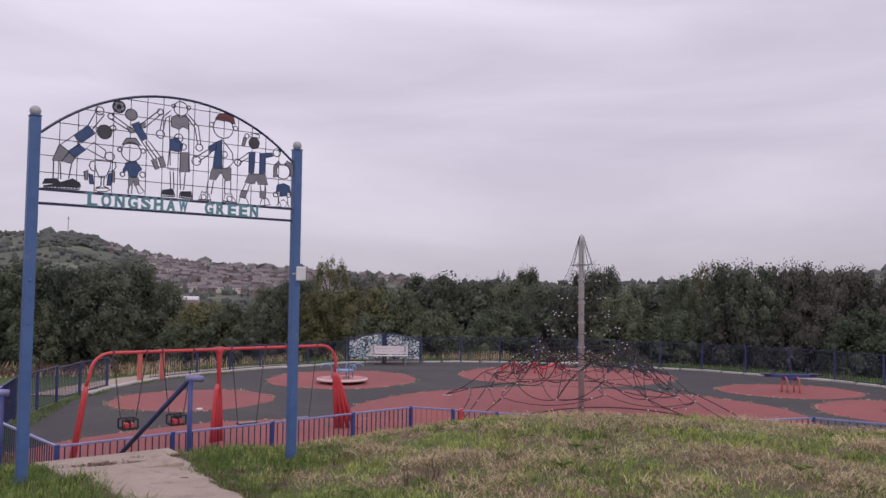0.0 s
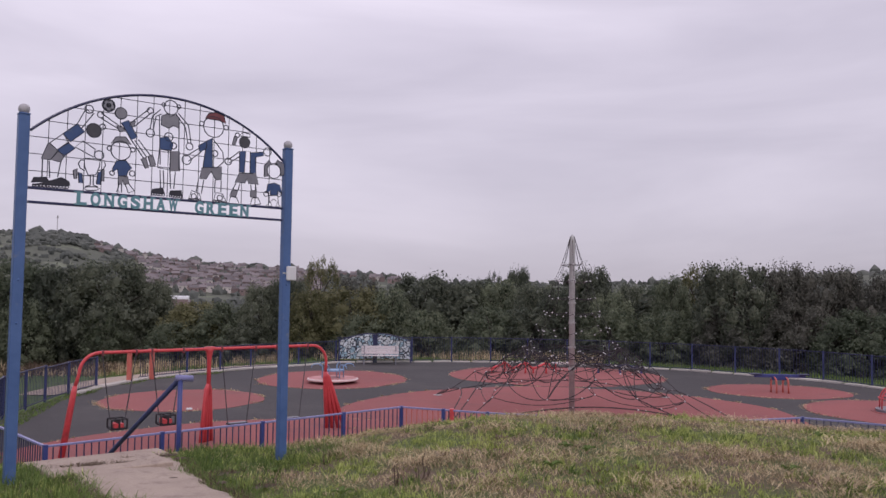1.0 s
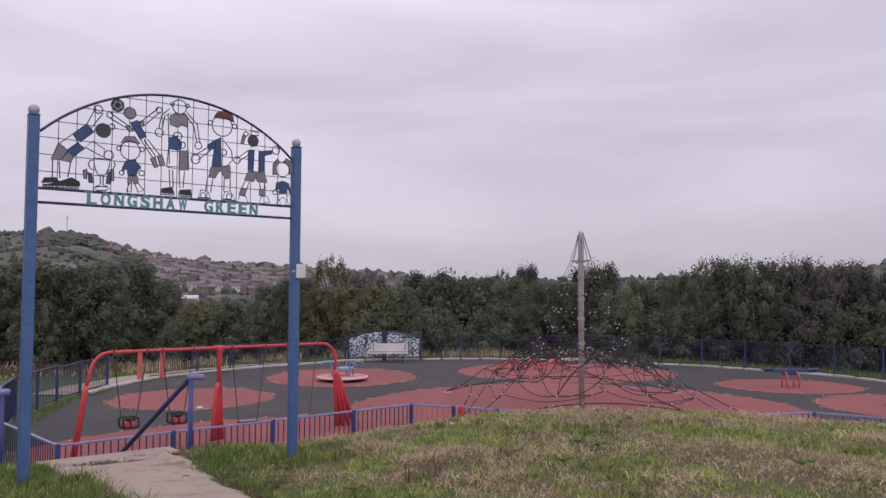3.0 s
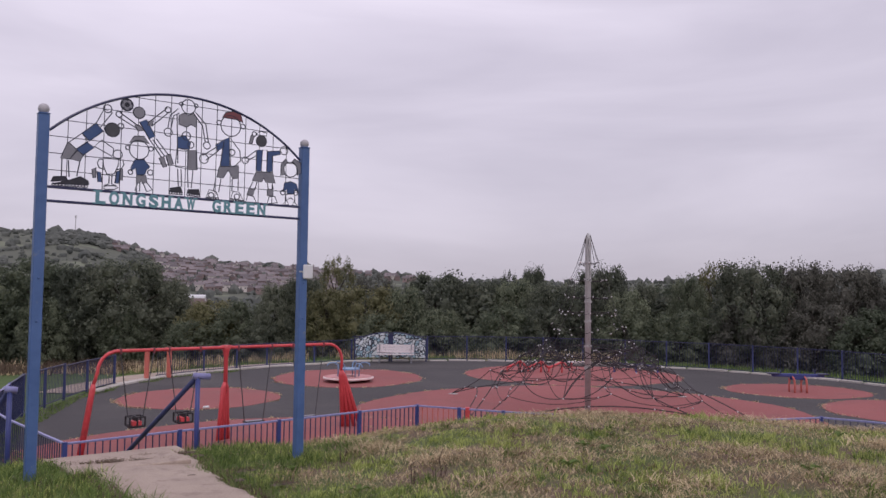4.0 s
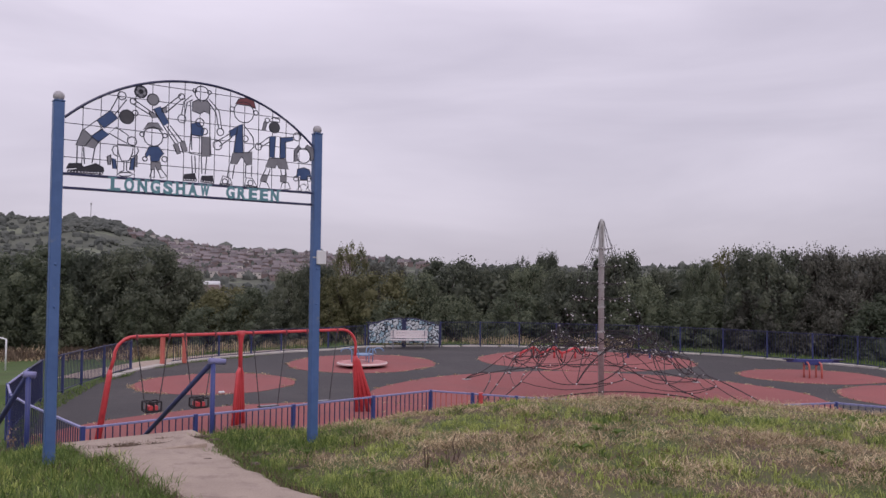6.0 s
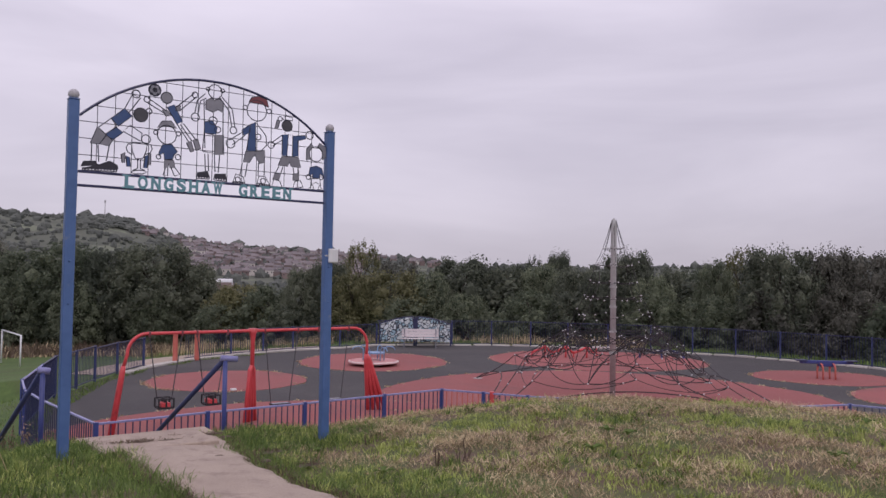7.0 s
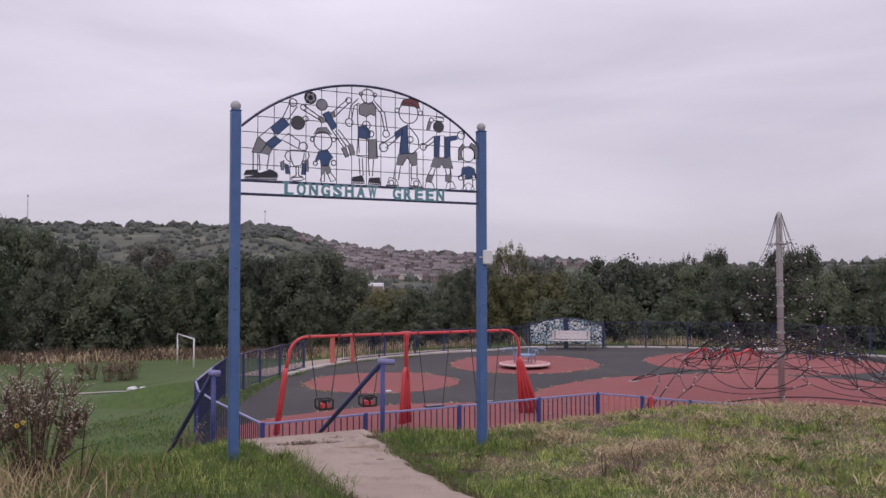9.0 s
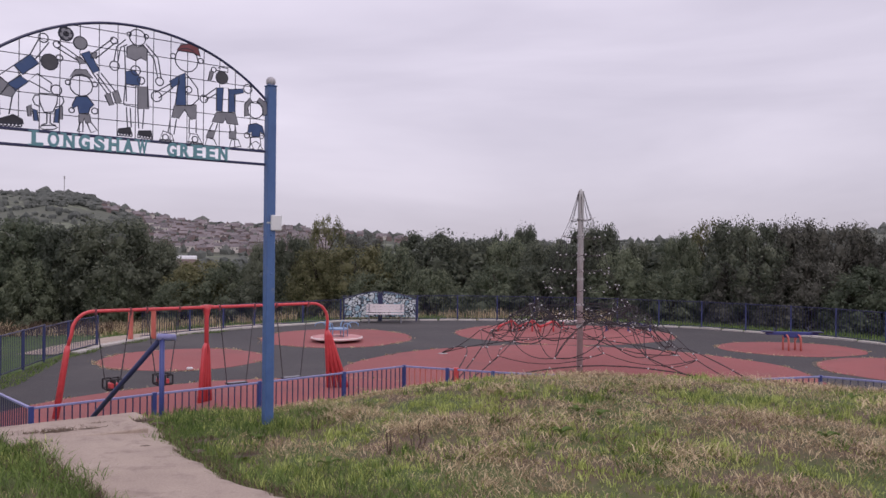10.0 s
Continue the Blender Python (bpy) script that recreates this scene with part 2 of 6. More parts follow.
def mural_material():
    """Pale panels covered with dark curling outlines and blue patches."""
    m = bpy.data.materials.new("painted_mural")
    m.use_nodes = True
    n, l = m.node_tree.nodes, m.node_tree.links
    b = n["Principled BSDF"]
    b.inputs["Roughness"].default_value = 0.6
    co, wob = n.new("ShaderNodeTexCoord"), n.new("ShaderNodeTexNoise")
    wob.inputs["Scale"].default_value = 3.0
    push = n.new("ShaderNodeVectorMath")
    push.operation = "MULTIPLY_ADD"
    push.inputs[1].default_value = (0.35, 0.35, 0.35)
    edge, cell = n.new("ShaderNodeTexVoronoi"), n.new("ShaderNodeTexVoronoi")
    edge.feature = "DISTANCE_TO_EDGE"
    edge.inputs["Scale"].default_value = cell.inputs["Scale"].default_value = 5.5
    l.new(co.outputs["Object"], wob.inputs["Vector"])
    l.new(wob.outputs["Color"], push.inputs[0])
    l.new(co.outputs["Object"], push.inputs[2])
    l.new(push.outputs[0], edge.inputs["Vector"])
    l.new(push.outputs[0], cell.inputs["Vector"])
    ramp = n.new("ShaderNodeValToRGB")
    ramp.color_ramp.interpolation = "CONSTANT"
    ramp.color_ramp.elements[0].color = (0.62, 0.68, 0.7, 1)
    ramp.color_ramp.elements[1].position, ramp.color_ramp.elements[1].color = 0.45, (0.3, 0.45, 0.52, 1)
    extra = ramp.color_ramp.elements.new(0.72)
    extra.color = (0.55, 0.6, 0.6, 1)
    extra = ramp.color_ramp.elements.new(0.9)
    extra.color = (0.12, 0.22, 0.3, 1)
    l.new(cell.outputs["Color"], ramp.inputs[0])
    line = n.new("ShaderNodeMath")
    line.operation = "LESS_THAN"
    line.inputs[1].default_value = 0.085
    l.new(edge.outputs["Distance"], line.inputs[0])
    mix = n.new("ShaderNodeMix")
    mix.data_type = "RGBA"
    l.new(line.outputs[0], mix.inputs[0])
    l.new(ramp.outputs[0], mix.inputs[6])
    mix.inputs[7].default_value = (0.025, 0.03, 0.045, 1)
    l.new(mix.outputs[2], b.inputs["Base Color"])
    return m


MURAL = mural_material()


# ---- mesh building ----
class Builder:
    """Collects the faces of one mesh."""

    def __init__(self):
        self.v, self.f, self.m = [], [], []

    def face(self, idx, mat=0):
        self.f.append(tuple(idx))
        self.m.append(mat)

    def add(self, pts):
        k = len(self.v)
        self.v.extend(tuple(p) for p in pts)
        return k

    def box(self, x0, y0, z0, x1, y1, z1, m=None, bevel=0.0, mat=0):
        """A box with chamfered upright and level edges."""
        bm = bmesh.new()
        bmesh.ops.create_cube(bm, size=1.0)
        for v in bm.verts:
            v.co = Vector(((x0 + x1) / 2 + v.co.x * (x1 - x0), (y0 + y1) / 2 + v.co.y * (y1 - y0), (z0 + z1) / 2 + v.co.z * (z1 - z0)))
        if bevel:
            bmesh.ops.bevel(bm, geom=bm.edges[:], offset=bevel, segments=1, affect="EDGES")
        return self.take(bm, m, mat)

    def take(self, bm, m=None, mat=0):
        bm.verts.index_update()
        k = self.add((m @ v.co) if m else v.co for v in bm.verts)
        for f in bm.faces:
            self.face([k + v.index for v in f.verts], mat)
        bm.free()
        return self

    def tube(self, pts, r, sides=6, mat=0, closed=False, caps=True):
        """A round bar along pts; r may be one radius or one per point."""
        pts = [Vector(p) for p in pts]
        n = len(pts)
        rs = r if isinstance(r, (list, tuple)) else [r] * n
        rings = []
        side = None
        for i, p in enumerate(pts):
            a = pts[i - 1] if (i or closed) else p
            b = pts[(i + 1) % n] if (i < n - 1 or closed) else p
            d = (b - a).normalized()
            if side is None:
                side = d.cross(Vector((0, 0, 1)) if abs(d.z) < 0.9 else Vector((1, 0, 0))).normalized()
            side = (side - d * side.dot(d)).normalized()
            up = d.cross(side)
            rings.append(self.add(p + rs[i] * (side * math.cos(2 * math.pi * k / sides) + up * math.sin(2 * math.pi * k / sides)) for k in range(sides)))
        for i in range(n if closed else n - 1):
            a, b = rings[i], rings[(i + 1) % n]
            for k in range(sides):
                self.face((a + k, a + (k + 1) % sides, b + (k + 1) % sides, b + k), mat)
        if caps and not closed:
            self.face([rings[0] + k for k in reversed(range(sides))], mat)
            self.face([rings[-1] + k for k in range(sides)], mat)
        return self

    def ball(self, c, r, mat=0, seg=10, flat=1.0):
        bm = bmesh.new()
        bmesh.ops.create_uvsphere(bm, u_segments=seg, v_segments=max(4, seg // 2 + 1), radius=r)
        return self.take(bm, Matrix.Translation(c) @ Matrix.Diagonal((1, 1, flat, 1)), mat)

    def drum(self, c, r0, r1, h, mat=0, seg=24):
        """An upright (tapered) disc or cylinder with its base centre at c."""
        k = self.add([(c[0] + r0 * math.cos(6.28319 * i / seg), c[1] + r0 * math.sin(6.28319 * i / seg), c[2]) for i in range(seg)])
        q = self.add([(c[0] + r1 * math.cos(6.28319 * i / seg), c[1] + r1 * math.sin(6.28319 * i / seg), c[2] + h) for i in range(seg)])
        for i in range(seg):
            j = (i + 1) % seg
            self.face((k + i, k + j, q + j, q + i), mat)
        self.face([q + i for i in range(seg)], mat)
        self.face([k + i for i in reversed(range(seg))], mat)
        return self

    def prism(self, outline, low, high, mat=0):
        """An upright prism over a flat outline."""
        n = len(outline)
        k = self.add([(x, y, low) for x, y in outline])
        q = self.add([(x, y, high) for x, y in outline])
        for i in range(n):
            j = (i + 1) % n
            self.face((k + i, k + j, q + j, q + i), mat)
        self.face([q + i for i in range(n)], mat)
        self.face([k + i for i in reversed(range(n))], mat)
        return self

    def data(self, name, mats, smooth=False):
        me = bpy.data.meshes.new(name)
        me.from_pydata(self.v, [], self.f)
        for m in mats if isinstance(mats, (list, tuple)) else [mats]:
            me.materials.append(m)
        if any(self.m):
            me.polygons.foreach_set("material_index", self.m)
        if smooth:
            me.polygons.foreach_set("use_smooth", [True] * len(self.f))
        me.update()
        return me


def part(name, shape, mats, parent, label="", smooth=False, at=None):
    """One mesh under a thing or a part. shape: a Builder or finished mesh data."""
    ob = new(name, shape.data(name, mats, smooth) if isinstance(shape, Builder) else shape)
    ob.parent = parent
    if at is not None:
        ob.matrix_basis = at
    if label:
        tagged(ob, label)
    return ob


def thing(name, at, label, category, group="", kind=""):
    ob = new(name)
    ob.empty_display_size = 0.2
    ob.matrix_basis = at
    return tagged(ob, label, category, group, kind)


def solid(name, shape, mats, label, category, kind="", smooth=False, at=None, group=""):
    ob = new(name, shape.data(name, mats, smooth))
    if at is not None:
        ob.matrix_basis = at
    return tagged(ob, label, category, group, kind)


def sheet(name, verts, faces, mats, index=None, smooth=False):
    """Mesh data from numpy arrays, all faces with the same number of corners."""
    me = bpy.data.meshes.new(name)
    verts, faces = np.asarray(verts, np.float32), np.asarray(faces, np.int32)
    me.vertices.add(len(verts))
    me.vertices.foreach_set("co", verts.ravel())
    corners = faces.shape[1]
    me.loops.add(faces.size)
    me.loops.foreach_set("vertex_index", faces.ravel())
    me.polygons.add(len(faces))
    me.polygons.foreach_set("loop_start", np.arange(len(faces), dtype=np.int32) * corners)
    for m in mats:
        me.materials.append(m)
    if index is not None:
        me.polygons.foreach_set("material_index", np.asarray(index, np.int32))
    me.polygons.foreach_set("use_smooth", np.full(len(faces), smooth))
    me.update(calc_edges=True)
    me.validate()
    return me


# ---- the lie of the land ----
FLOOR = -2.1
GATE_A, GATE_B = np.array((-3.587, 5.578)), np.array((-1.69, 7.04))
ALONG = (GATE_B - GATE_A) / np.linalg.norm(GATE_B - GATE_A)
ACROSS = np.array((-ALONG[1], ALONG[0]))
NEAR_FENCE = [(-12.35, 24.9), (-11.95, 21.6), (-11.2, 19.5), (-10.1, 16.6), (-9.2, 15.1), (-8.2, 13.9), (-6.15, 11.7), (-4.78, 12.98), (-3.33, 14.2), (-1.96, 15.45), (-0.83, 16.45),
              (0.96, 15.7), (3.2, 15.1), (5.5, 14.9), (7.34, 15.45), (9.2, 14.2), (12.5, 13.6), (16.0, 16.0), (18.6, 20.0), (19.4, 25.5)]
FAR_FENCE = [(18.9, 29.5), (17.85, 32.0), (16.86, 34.07), (15.6, 35.59), (14.11, 36.97), (12.56, 38.47), (10.77, 39.45), (8.95, 40.49), (6.91, 41.2), (4.91, 41.7), (3.0, 42.1), (0.92, 42.2),
             (-1.17, 41.8), (-5.05, 40.9), (-6.65, 38.9), (-8.6, 37.2), (-10.7, 34.3), (-11.95, 31.9), (-12.5, 29.2), (-12.55, 27.0)]
OUTLINE = NEAR_FENCE + FAR_FENCE


def edge_distance(x, y):
    """Distance from the playground's outline: negative inside."""
    best = np.full(x.shape, 1e9)
    inside = np.zeros(x.shape, bool)
    n = len(OUTLINE)
    for i in range(n):
        (ax, ay), (bx, by) = OUTLINE[i], OUTLINE[(i + 1) % n]
        dx, dy = bx - ax, by - ay
        t = np.clip(((x - ax) * dx + (y - ay) * dy) / (dx * dx + dy * dy), 0, 1)
        best = np.minimum(best, np.hypot(x - ax - t * dx, y - ay - t * dy))
        cross = (ay > y) != (by > y)
        inside ^= cross & (x < (bx - ax) * (y - ay) / (by - ay + 1e-12) + ax)
    return np.where(inside, -best, best)


def ripple(x, y, size, seed=0.0):
    """Smooth cheap unevenness between about -1 and 1."""
    a, b = x / size + seed, y / size - seed * 1.7
    return (np.sin(a * 1.3 + 2.1 * np.sin(b * 0.7)) + np.sin(b * 1.7 + 1.3 * np.sin(a * 0.9 + 1)) + np.sin((a + b) * 2.3 + seed)) / 3


def step(a, b, v):
    t = np.clip((v - a) / (b - a), 0, 1)
    return t * t * (3 - 2 * t)


CREST_AZ, CREST_R = [-60, -32, -27, -17, -7, 4, 10, 20, 29, 60], [6.5, 7.2, 7.8, 8.3, 8.8, 9.1, 9.4, 9.65, 9.5, 9.5]
DIP_AZ, DIP_Z = [-60, -35, -27, -17, -10, -3, 4], [-0.14, -0.15, -0.18, -0.25, -0.27, -0.13, 0.0]
FALL_R = [0, 5, 8.0, 9.0, 10, 12, 14, 18, 22, 35, 60, 80, 150, 300]
FALL_Z = [0.0, 0.05, 0.08, 0.08, -0.08, -0.5, -1.05, -1.7, -2.15, -3.05, -4.4, -5.0, -12, -17]
HILL_AZ = [-60, -42, -35, -30, -27, -24.9, -23.3, -22, -20, -17.6, -14.3, -10, -5.8, -3.4, 0, 6, 14, 22, 27, 32, 60]
HILL_EL = [3.2, 3.4, 3.4, 3.5, 3.4, 3.55, 3.35, 2.75, 2.3, 1.9, 1.65, 1.5, 1.2, 1.0, 0.75, 0.6, 0.8, 0.9, 1.45, 1.65, 1.0]


def lie(x, y):
    """Height of the ground."""
    x, y = np.asarray(x, float), np.asarray(y, float)
    ex, ey = x + 0.25, y + 1.0
    r = np.hypot(ex, ey)
    az = np.degrees(np.arctan2(ex, ey))
    ahead = np.abs(az) < 75
    crest = np.interp(az, CREST_AZ, CREST_R)
    rr = np.where(r < crest, r * 9.0 / crest, 9.0 + (r - crest))
    rr = np.where(ahead, rr, np.minimum(rr, 9.0))
    z = np.interp(rr, FALL_R, FALL_Z)
    z = z + np.interp(az, DIP_AZ, DIP_Z) * step(2.0, 8.2, r) * (r < 40)
    far_el = np.interp(az, HILL_AZ, HILL_EL)
    climb = step(260, 1250, r)
    z_far = 1.476 + r * np.tan(np.radians(-2.6 + climb * (far_el + 2.6)))
    z_far = np.where(r > 1300, z_far - (r - 1300) * 0.12, z_far)
    z = np.where((r > 200) & ahead, z * (1 - step(200, 320, r)) + z_far * step(200, 320, r), z)
    z = z + ripple(x, y, 0.9, 0.3) * 0.025 * (r < 40) + ripple(x, y, 2.7, 1.3) * 0.03 * (r < 60)
    d = edge_distance(x, y)
    apron = np.where(y > 25, step(2.0, 9.0, d), step(0.35, 3.6, d))
    z = np.where(r < 120, (FLOOR - 0.06) * (1 - apron) + z * apron, z)
    z = np.where(d < 0, FLOOR - 0.08, z)
    s = (x - GATE_A[0]) * ACROSS[0] + (y - GATE_A[1]) * ACROSS[1]
    u = (x - GATE_A[0]) * ALONG[0] + (y - GATE_A[1]) * ALONG[1]
    in_path = step(0.3, 0.5, u) * (1 - step(1.75, 1.95, u))
    flight = np.clip(-0.14 - (s - 0.75) * 0.53, FLOOR, -0.1) - 0.3
    z = np.where((s > 0.7) & (s < 5.6), z * (1 - in_path) + np.minimum(z, flight) * in_path, z)
    return z


def height(x, y):
    return float(lie(np.array([x]), np.array([y]))[0])


def graded(lo, fine_lo, fine_hi, hi, small, growth):
    out = list(np.arange(fine_lo, fine_hi + small / 2, small))
    s, v = small, out[-1]
    while v < hi:
        s *= growth
        v += s
        out.append(v)
    s, v = small, out[0]
    while v > lo:
        s *= growth
        v -= s
        out.insert(0, v)
    return np.array(out)


gx, gy = graded(-3200, -13, 14, 3200, 0.22, 1.07), graded(-60, -2, 18, 3600, 0.22, 1.06)
mx, my = np.meshgrid(gx, gy)
mz = lie(mx, my)
nx = len(gx)
quad = (np.arange(len(gy) - 1)[:, None] * nx + np.arange(nx - 1)[None, :]).ravel()
quads = np.stack((quad, quad + 1, quad + nx + 1, quad + nx), 1)
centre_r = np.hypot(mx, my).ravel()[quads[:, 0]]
ground = new("ground", sheet("ground", np.stack((mx.ravel(), my.ravel(), mz.ravel()), 1), quads, [TURF, MEADOW, HAZY_FIELD], (centre_r > 13).astype(int) + (centre_r > 130), True))
tagged(ground, "uneven mown grass bank falling to fields and hills", "ground", kind="structure")

# playground surface and its coloured pads
inner = [(x, y) for x, y in OUTLINE]
playground = solid("pavement", Builder().prism(inner, FLOOR - 0.06, FLOOR), ASPHALT, "dark grey rubber playground surface with worn patches", "pavement", "structure")


def pad(cx, cy, rx, ry, turn, seed, label, proud=0.008):
    n, pts = 56, []
    for i in range(n):
        a = 2 * math.pi * i / n
        k = 1 + 0.012 * math.sin(5 * a + seed) + 0.01 * math.sin(9 * a + 2 * seed)
        px, py = rx * k * math.cos(a), ry * k * math.sin(a)
        c, s = math.cos(turn), math.sin(turn)
        pts.append((cx + px * c - py * s, cy + px * s + py * c))
    solid("rubber_pad", Builder().prism(pts, FLOOR - 0.01, FLOOR + proud), RED_PAD, label, "rubber pad", "structure")
    return pts


PADS = [
    pad(-8.35, 26.0, 2.6, 2.75, 0.0, 1.0, "round red rubber pad behind the swings"),
    pad(-4.25, 32.9, 3.05, 3.6, 0.0, 2.0, "round red rubber pad under the roundabout"),
    pad(5.4, 35.3, 4.75, 4.4, 0.0, 3.0, "red rubber pad under the balance beams"),
    pad(13.15, 30.1, 2.65, 2.35, 0.0, 4.0, "round red rubber pad under the seesaw"),
    pad(14.9, 24.5, 3.05, 3.1, 0.0, 5.0, "round red rubber pad under the small roundabout"),
    pad(4.0, 23.6, 6.9, 7.1, 0.0, 6.0, "large round red rubber pad under the rope net"),
    pad(-5.1, 18.4, 5.0, 3.05, 0.65, 7.0, "long red rubber pad under the swings", 0.014),
]

# ---- path, steps and kerbs ----
path_mid = [(-3.3, 6.92), (-2.9, 6.22), (-2.39, 5.46), (-1.79, 4.71), (-1.17, 4.05), (-0.27, 3.18), (1.2, 2.0), (2.8, 0.6), (4.6, -1.0), (6.2, -2.4), (7.8, -3.8), (9.4, -5.2)]
path_half = [0.64, 0.56, 0.47, 0.41, 0.41, 0.46, 0.6, 0.6, 0.6, 0.6, 0.6, 0.6]
rows_l, rows_r = [], []
for i in range((len(path_mid) - 1) * 8 + 1):
    k, f = min(i // 8, len(path_mid) - 2), i / 8 - min(i // 8, len(path_mid) - 2)
    a, b = Vector(path_mid[k]), Vector(path_mid[k + 1])
    before, after = Vector(path_mid[max(k - 1, 0)]), Vector(path_mid[min(k + 2, len(path_mid) - 1)])
    d = ((b - before) * (1 - f) + (after - a) * f).normalized()
    p = a.lerp(b, f)
    half = path_half[k] * (1 - f) + path_half[k + 1] * f
    nrm = Vector((-d.y, d.x))
    wob = 0.02 * math.sin(i * 1.1) + 0.02 * math.sin(i * 2.7 + 1)
    rows_l.append(p - nrm * (half + wob))
    rows_r.append(p + nrm * (half + 0.02 * math.sin(i * 0.9 + 2) + 0.02 * math.sin(i * 2.3)))
walkway = Builder()
COLS = 8
for i, (p, q) in enumerate(zip(rows_l, rows_r)):
    for c in range(COLS + 1):
        v = p.lerp(q, c / COLS)
        edge = -0.05 if c in (0, COLS) else 0.0
        walkway.v.append((v.x, v.y, height(v.x, v.y) + 0.045 + edge))
for i in range(len(rows_l) - 1):
    for c in range(COLS):
        k = i * (COLS + 1) + c
        walkway.face((k, k + COLS + 1, k + COLS + 2, k + 1))
solid("path", walkway, CONCRETE, "worn pinkish concrete path leading through the entrance arch", "path", "structure", True)

STEP_W, RISE, TREAD = 1.24, 0.163, 0.3
steps = thing("steps", pose(0, 0, 0), "flight of worn concrete steps going down to the playground", "steps", kind="structure")
for i in range(12):
    s0 = 0.62 + i * TREAD
    top = -0.1 - i * RISE
    centre = GATE_A + ALONG * 0.9 + ACROSS * (s0 + TREAD / 2)
    m = pose(centre[0], centre[1], 0, 0, 0, math.degrees(math.atan2(ALONG[1], ALONG[0])))
    part("step", Builder().box(-STEP_W / 2, -TREAD / 2, top - 0.3, STEP_W / 2, TREAD / 2 + 0.02, top, m, 0.012), CONCRETE, steps)


# soil and weeds in the joints at the head of the steps
soil_rng = random.Random(8)


def soil_patch(u, s, long, wide):
    n, pts = 22, []
    c = GATE_A + ALONG * u + ACROSS * s
    for i in range(n):
        a = 2 * math.pi * i / n
        k = soil_rng.uniform(0.35, 1.5)
        o = ALONG * (long * k * math.cos(a)) + ACROSS * (wide * k * math.sin(a))
        pts.append((c[0] + o[0], c[1] + o[1]))
    z = height(c[0], c[1]) + (0.062 if s > -0.05 else 0.047)
    b = Builder()
    k = b.add([(x, y, z - 0.012) for x, y in pts])
    q = b.add([(c[0] + (x - c[0]) * 0.6, c[1] + (y - c[1]) * 0.6, z + 0.002) for x, y in pts])
    for i in range(n):
        j = (i + 1) % n
        b.face((k + i, k + j, q + j, q + i))
    b.face([q + i for i in range(n)])
    solid("soil_patch", b, SOIL, "thin dark soil and debris lying on the path", "debris", "stuff")


for u, s, long, wide in ((1.45, 0.5, 0.1, 0.03), (1.1, 0.42, 0.16, 0.025), (0.95, 0.2, 0.12, 0.025), (1.2, 0.16, 0.08, 0.02), (0.7, 0.22, 0.1, 0.02), (1.5, 0.32, 0.06, 0.02), (1.62, -0.5, 0.12, 0.03), (1.4, -0.9, 0.04, 0.03), (1.66, -1.15, 0.1, 0.04), (1.1, -0.6, 0.04, 0.015)):
    soil_patch(u, s, long, wide)
for s in (0.12, 0.42):
    c = GATE_A + ALONG * 0.9 + ACROSS * s
    m = pose(c[0], c[1], height(c[0], c[1]) + 0.05, 0, 0, math.degrees(math.atan2(ALONG[1], ALONG[0])))
    solid("coping_slab", Builder().box(-0.6, -0.145, -0.12, 0.42, 0.145, 0.006, None, 0.008), CONCRETE, "worn concrete coping slab at the top of the steps", "slab", "structure", at=m)

# ---- entrance arch ----
ARCH_TURN = math.degrees(math.atan2(ALONG[1], ALONG[0]))
GATE_W = 2.395
entrance_arch = thing("entrance_arch", pose(GATE_A[0], GATE_A[1], 0, 0, 0, ARCH_TURN), "blue metal entrance arch with cut-out panel and place name", "arch")
for u, foot in ((0.0, -0.25), (GATE_W, -0.45)):
    post = part("post", Builder().box(u - 0.042, -0.042, foot, u + 0.042, 0.042, 2.9, None, 0.008), POST_BLUE, entrance_arch, "square blue-painted steel post")
    part("cap", Builder().box(u - 0.045, -0.045, 2.898, u + 0.045, 0.045, 2.91, None, 0.004), POST_BLUE, post)
    part("finial", Builder().ball((u, 0, 2.945), 0.045, seg=14), FINIAL_GREY, post, "weathered grey ball finial", True)
    for z in (1.55, 1.2):
        part("bolt", Builder().ball((u, -0.042, z), 0.011, seg=8), POST_BLUE, post)
for z in (2.305, 2.188):
    part("rail", Builder().box(0.05, -0.012, z - 0.011, GATE_W - 0.05, 0.012, z + 0.011, None, 0.003), RAIL_DARK, entrance_arch)
ARC_R, ARC_TOP = 1.665, 3.235


def arc_z(u):
    return ARC_TOP - ARC_R + math.sqrt(max(ARC_R ** 2 - (u - GATE_W / 2) ** 2, 0))


part("arch_bar", Builder().tube([(0.05 + i * (GATE_W - 0.1) / 40, 0, arc_z(0.05 + i * (GATE_W - 0.1) / 40)) for i in range(41)], 0.0115, 8), RAIL_DARK, entrance_arch)
for i in range(1, 16):
    u = 0.05 + i * (GATE_W - 0.1) / 16
    part("grid_wire", Builder().tube([(u, 0.008, 2.305), (u, 0.008, arc_z(u))], 0.0035, 5), WIRE_BLACK, entrance_arch)
for i in range(1, 7):
    z = 2.305 + i * 0.142
    half = math.sqrt(max(ARC_R ** 2 - (z - ARC_TOP + ARC_R) ** 2, 0))
    u0, u1 = max(0.05, GATE_W / 2 - half), min(GATE_W - 0.05, GATE_W / 2 + half)
    part("grid_wire", Builder().tube([(u0, 0.002, z), (u1, 0.002, z)], 0.0035, 5), WIRE_BLACK, entrance_arch)
TONE = {"b": CUT_BLUE, "g": CUT_GREY, "k": CUT_DARK, "d": CUT_DUSK, "r": CUT_RED}


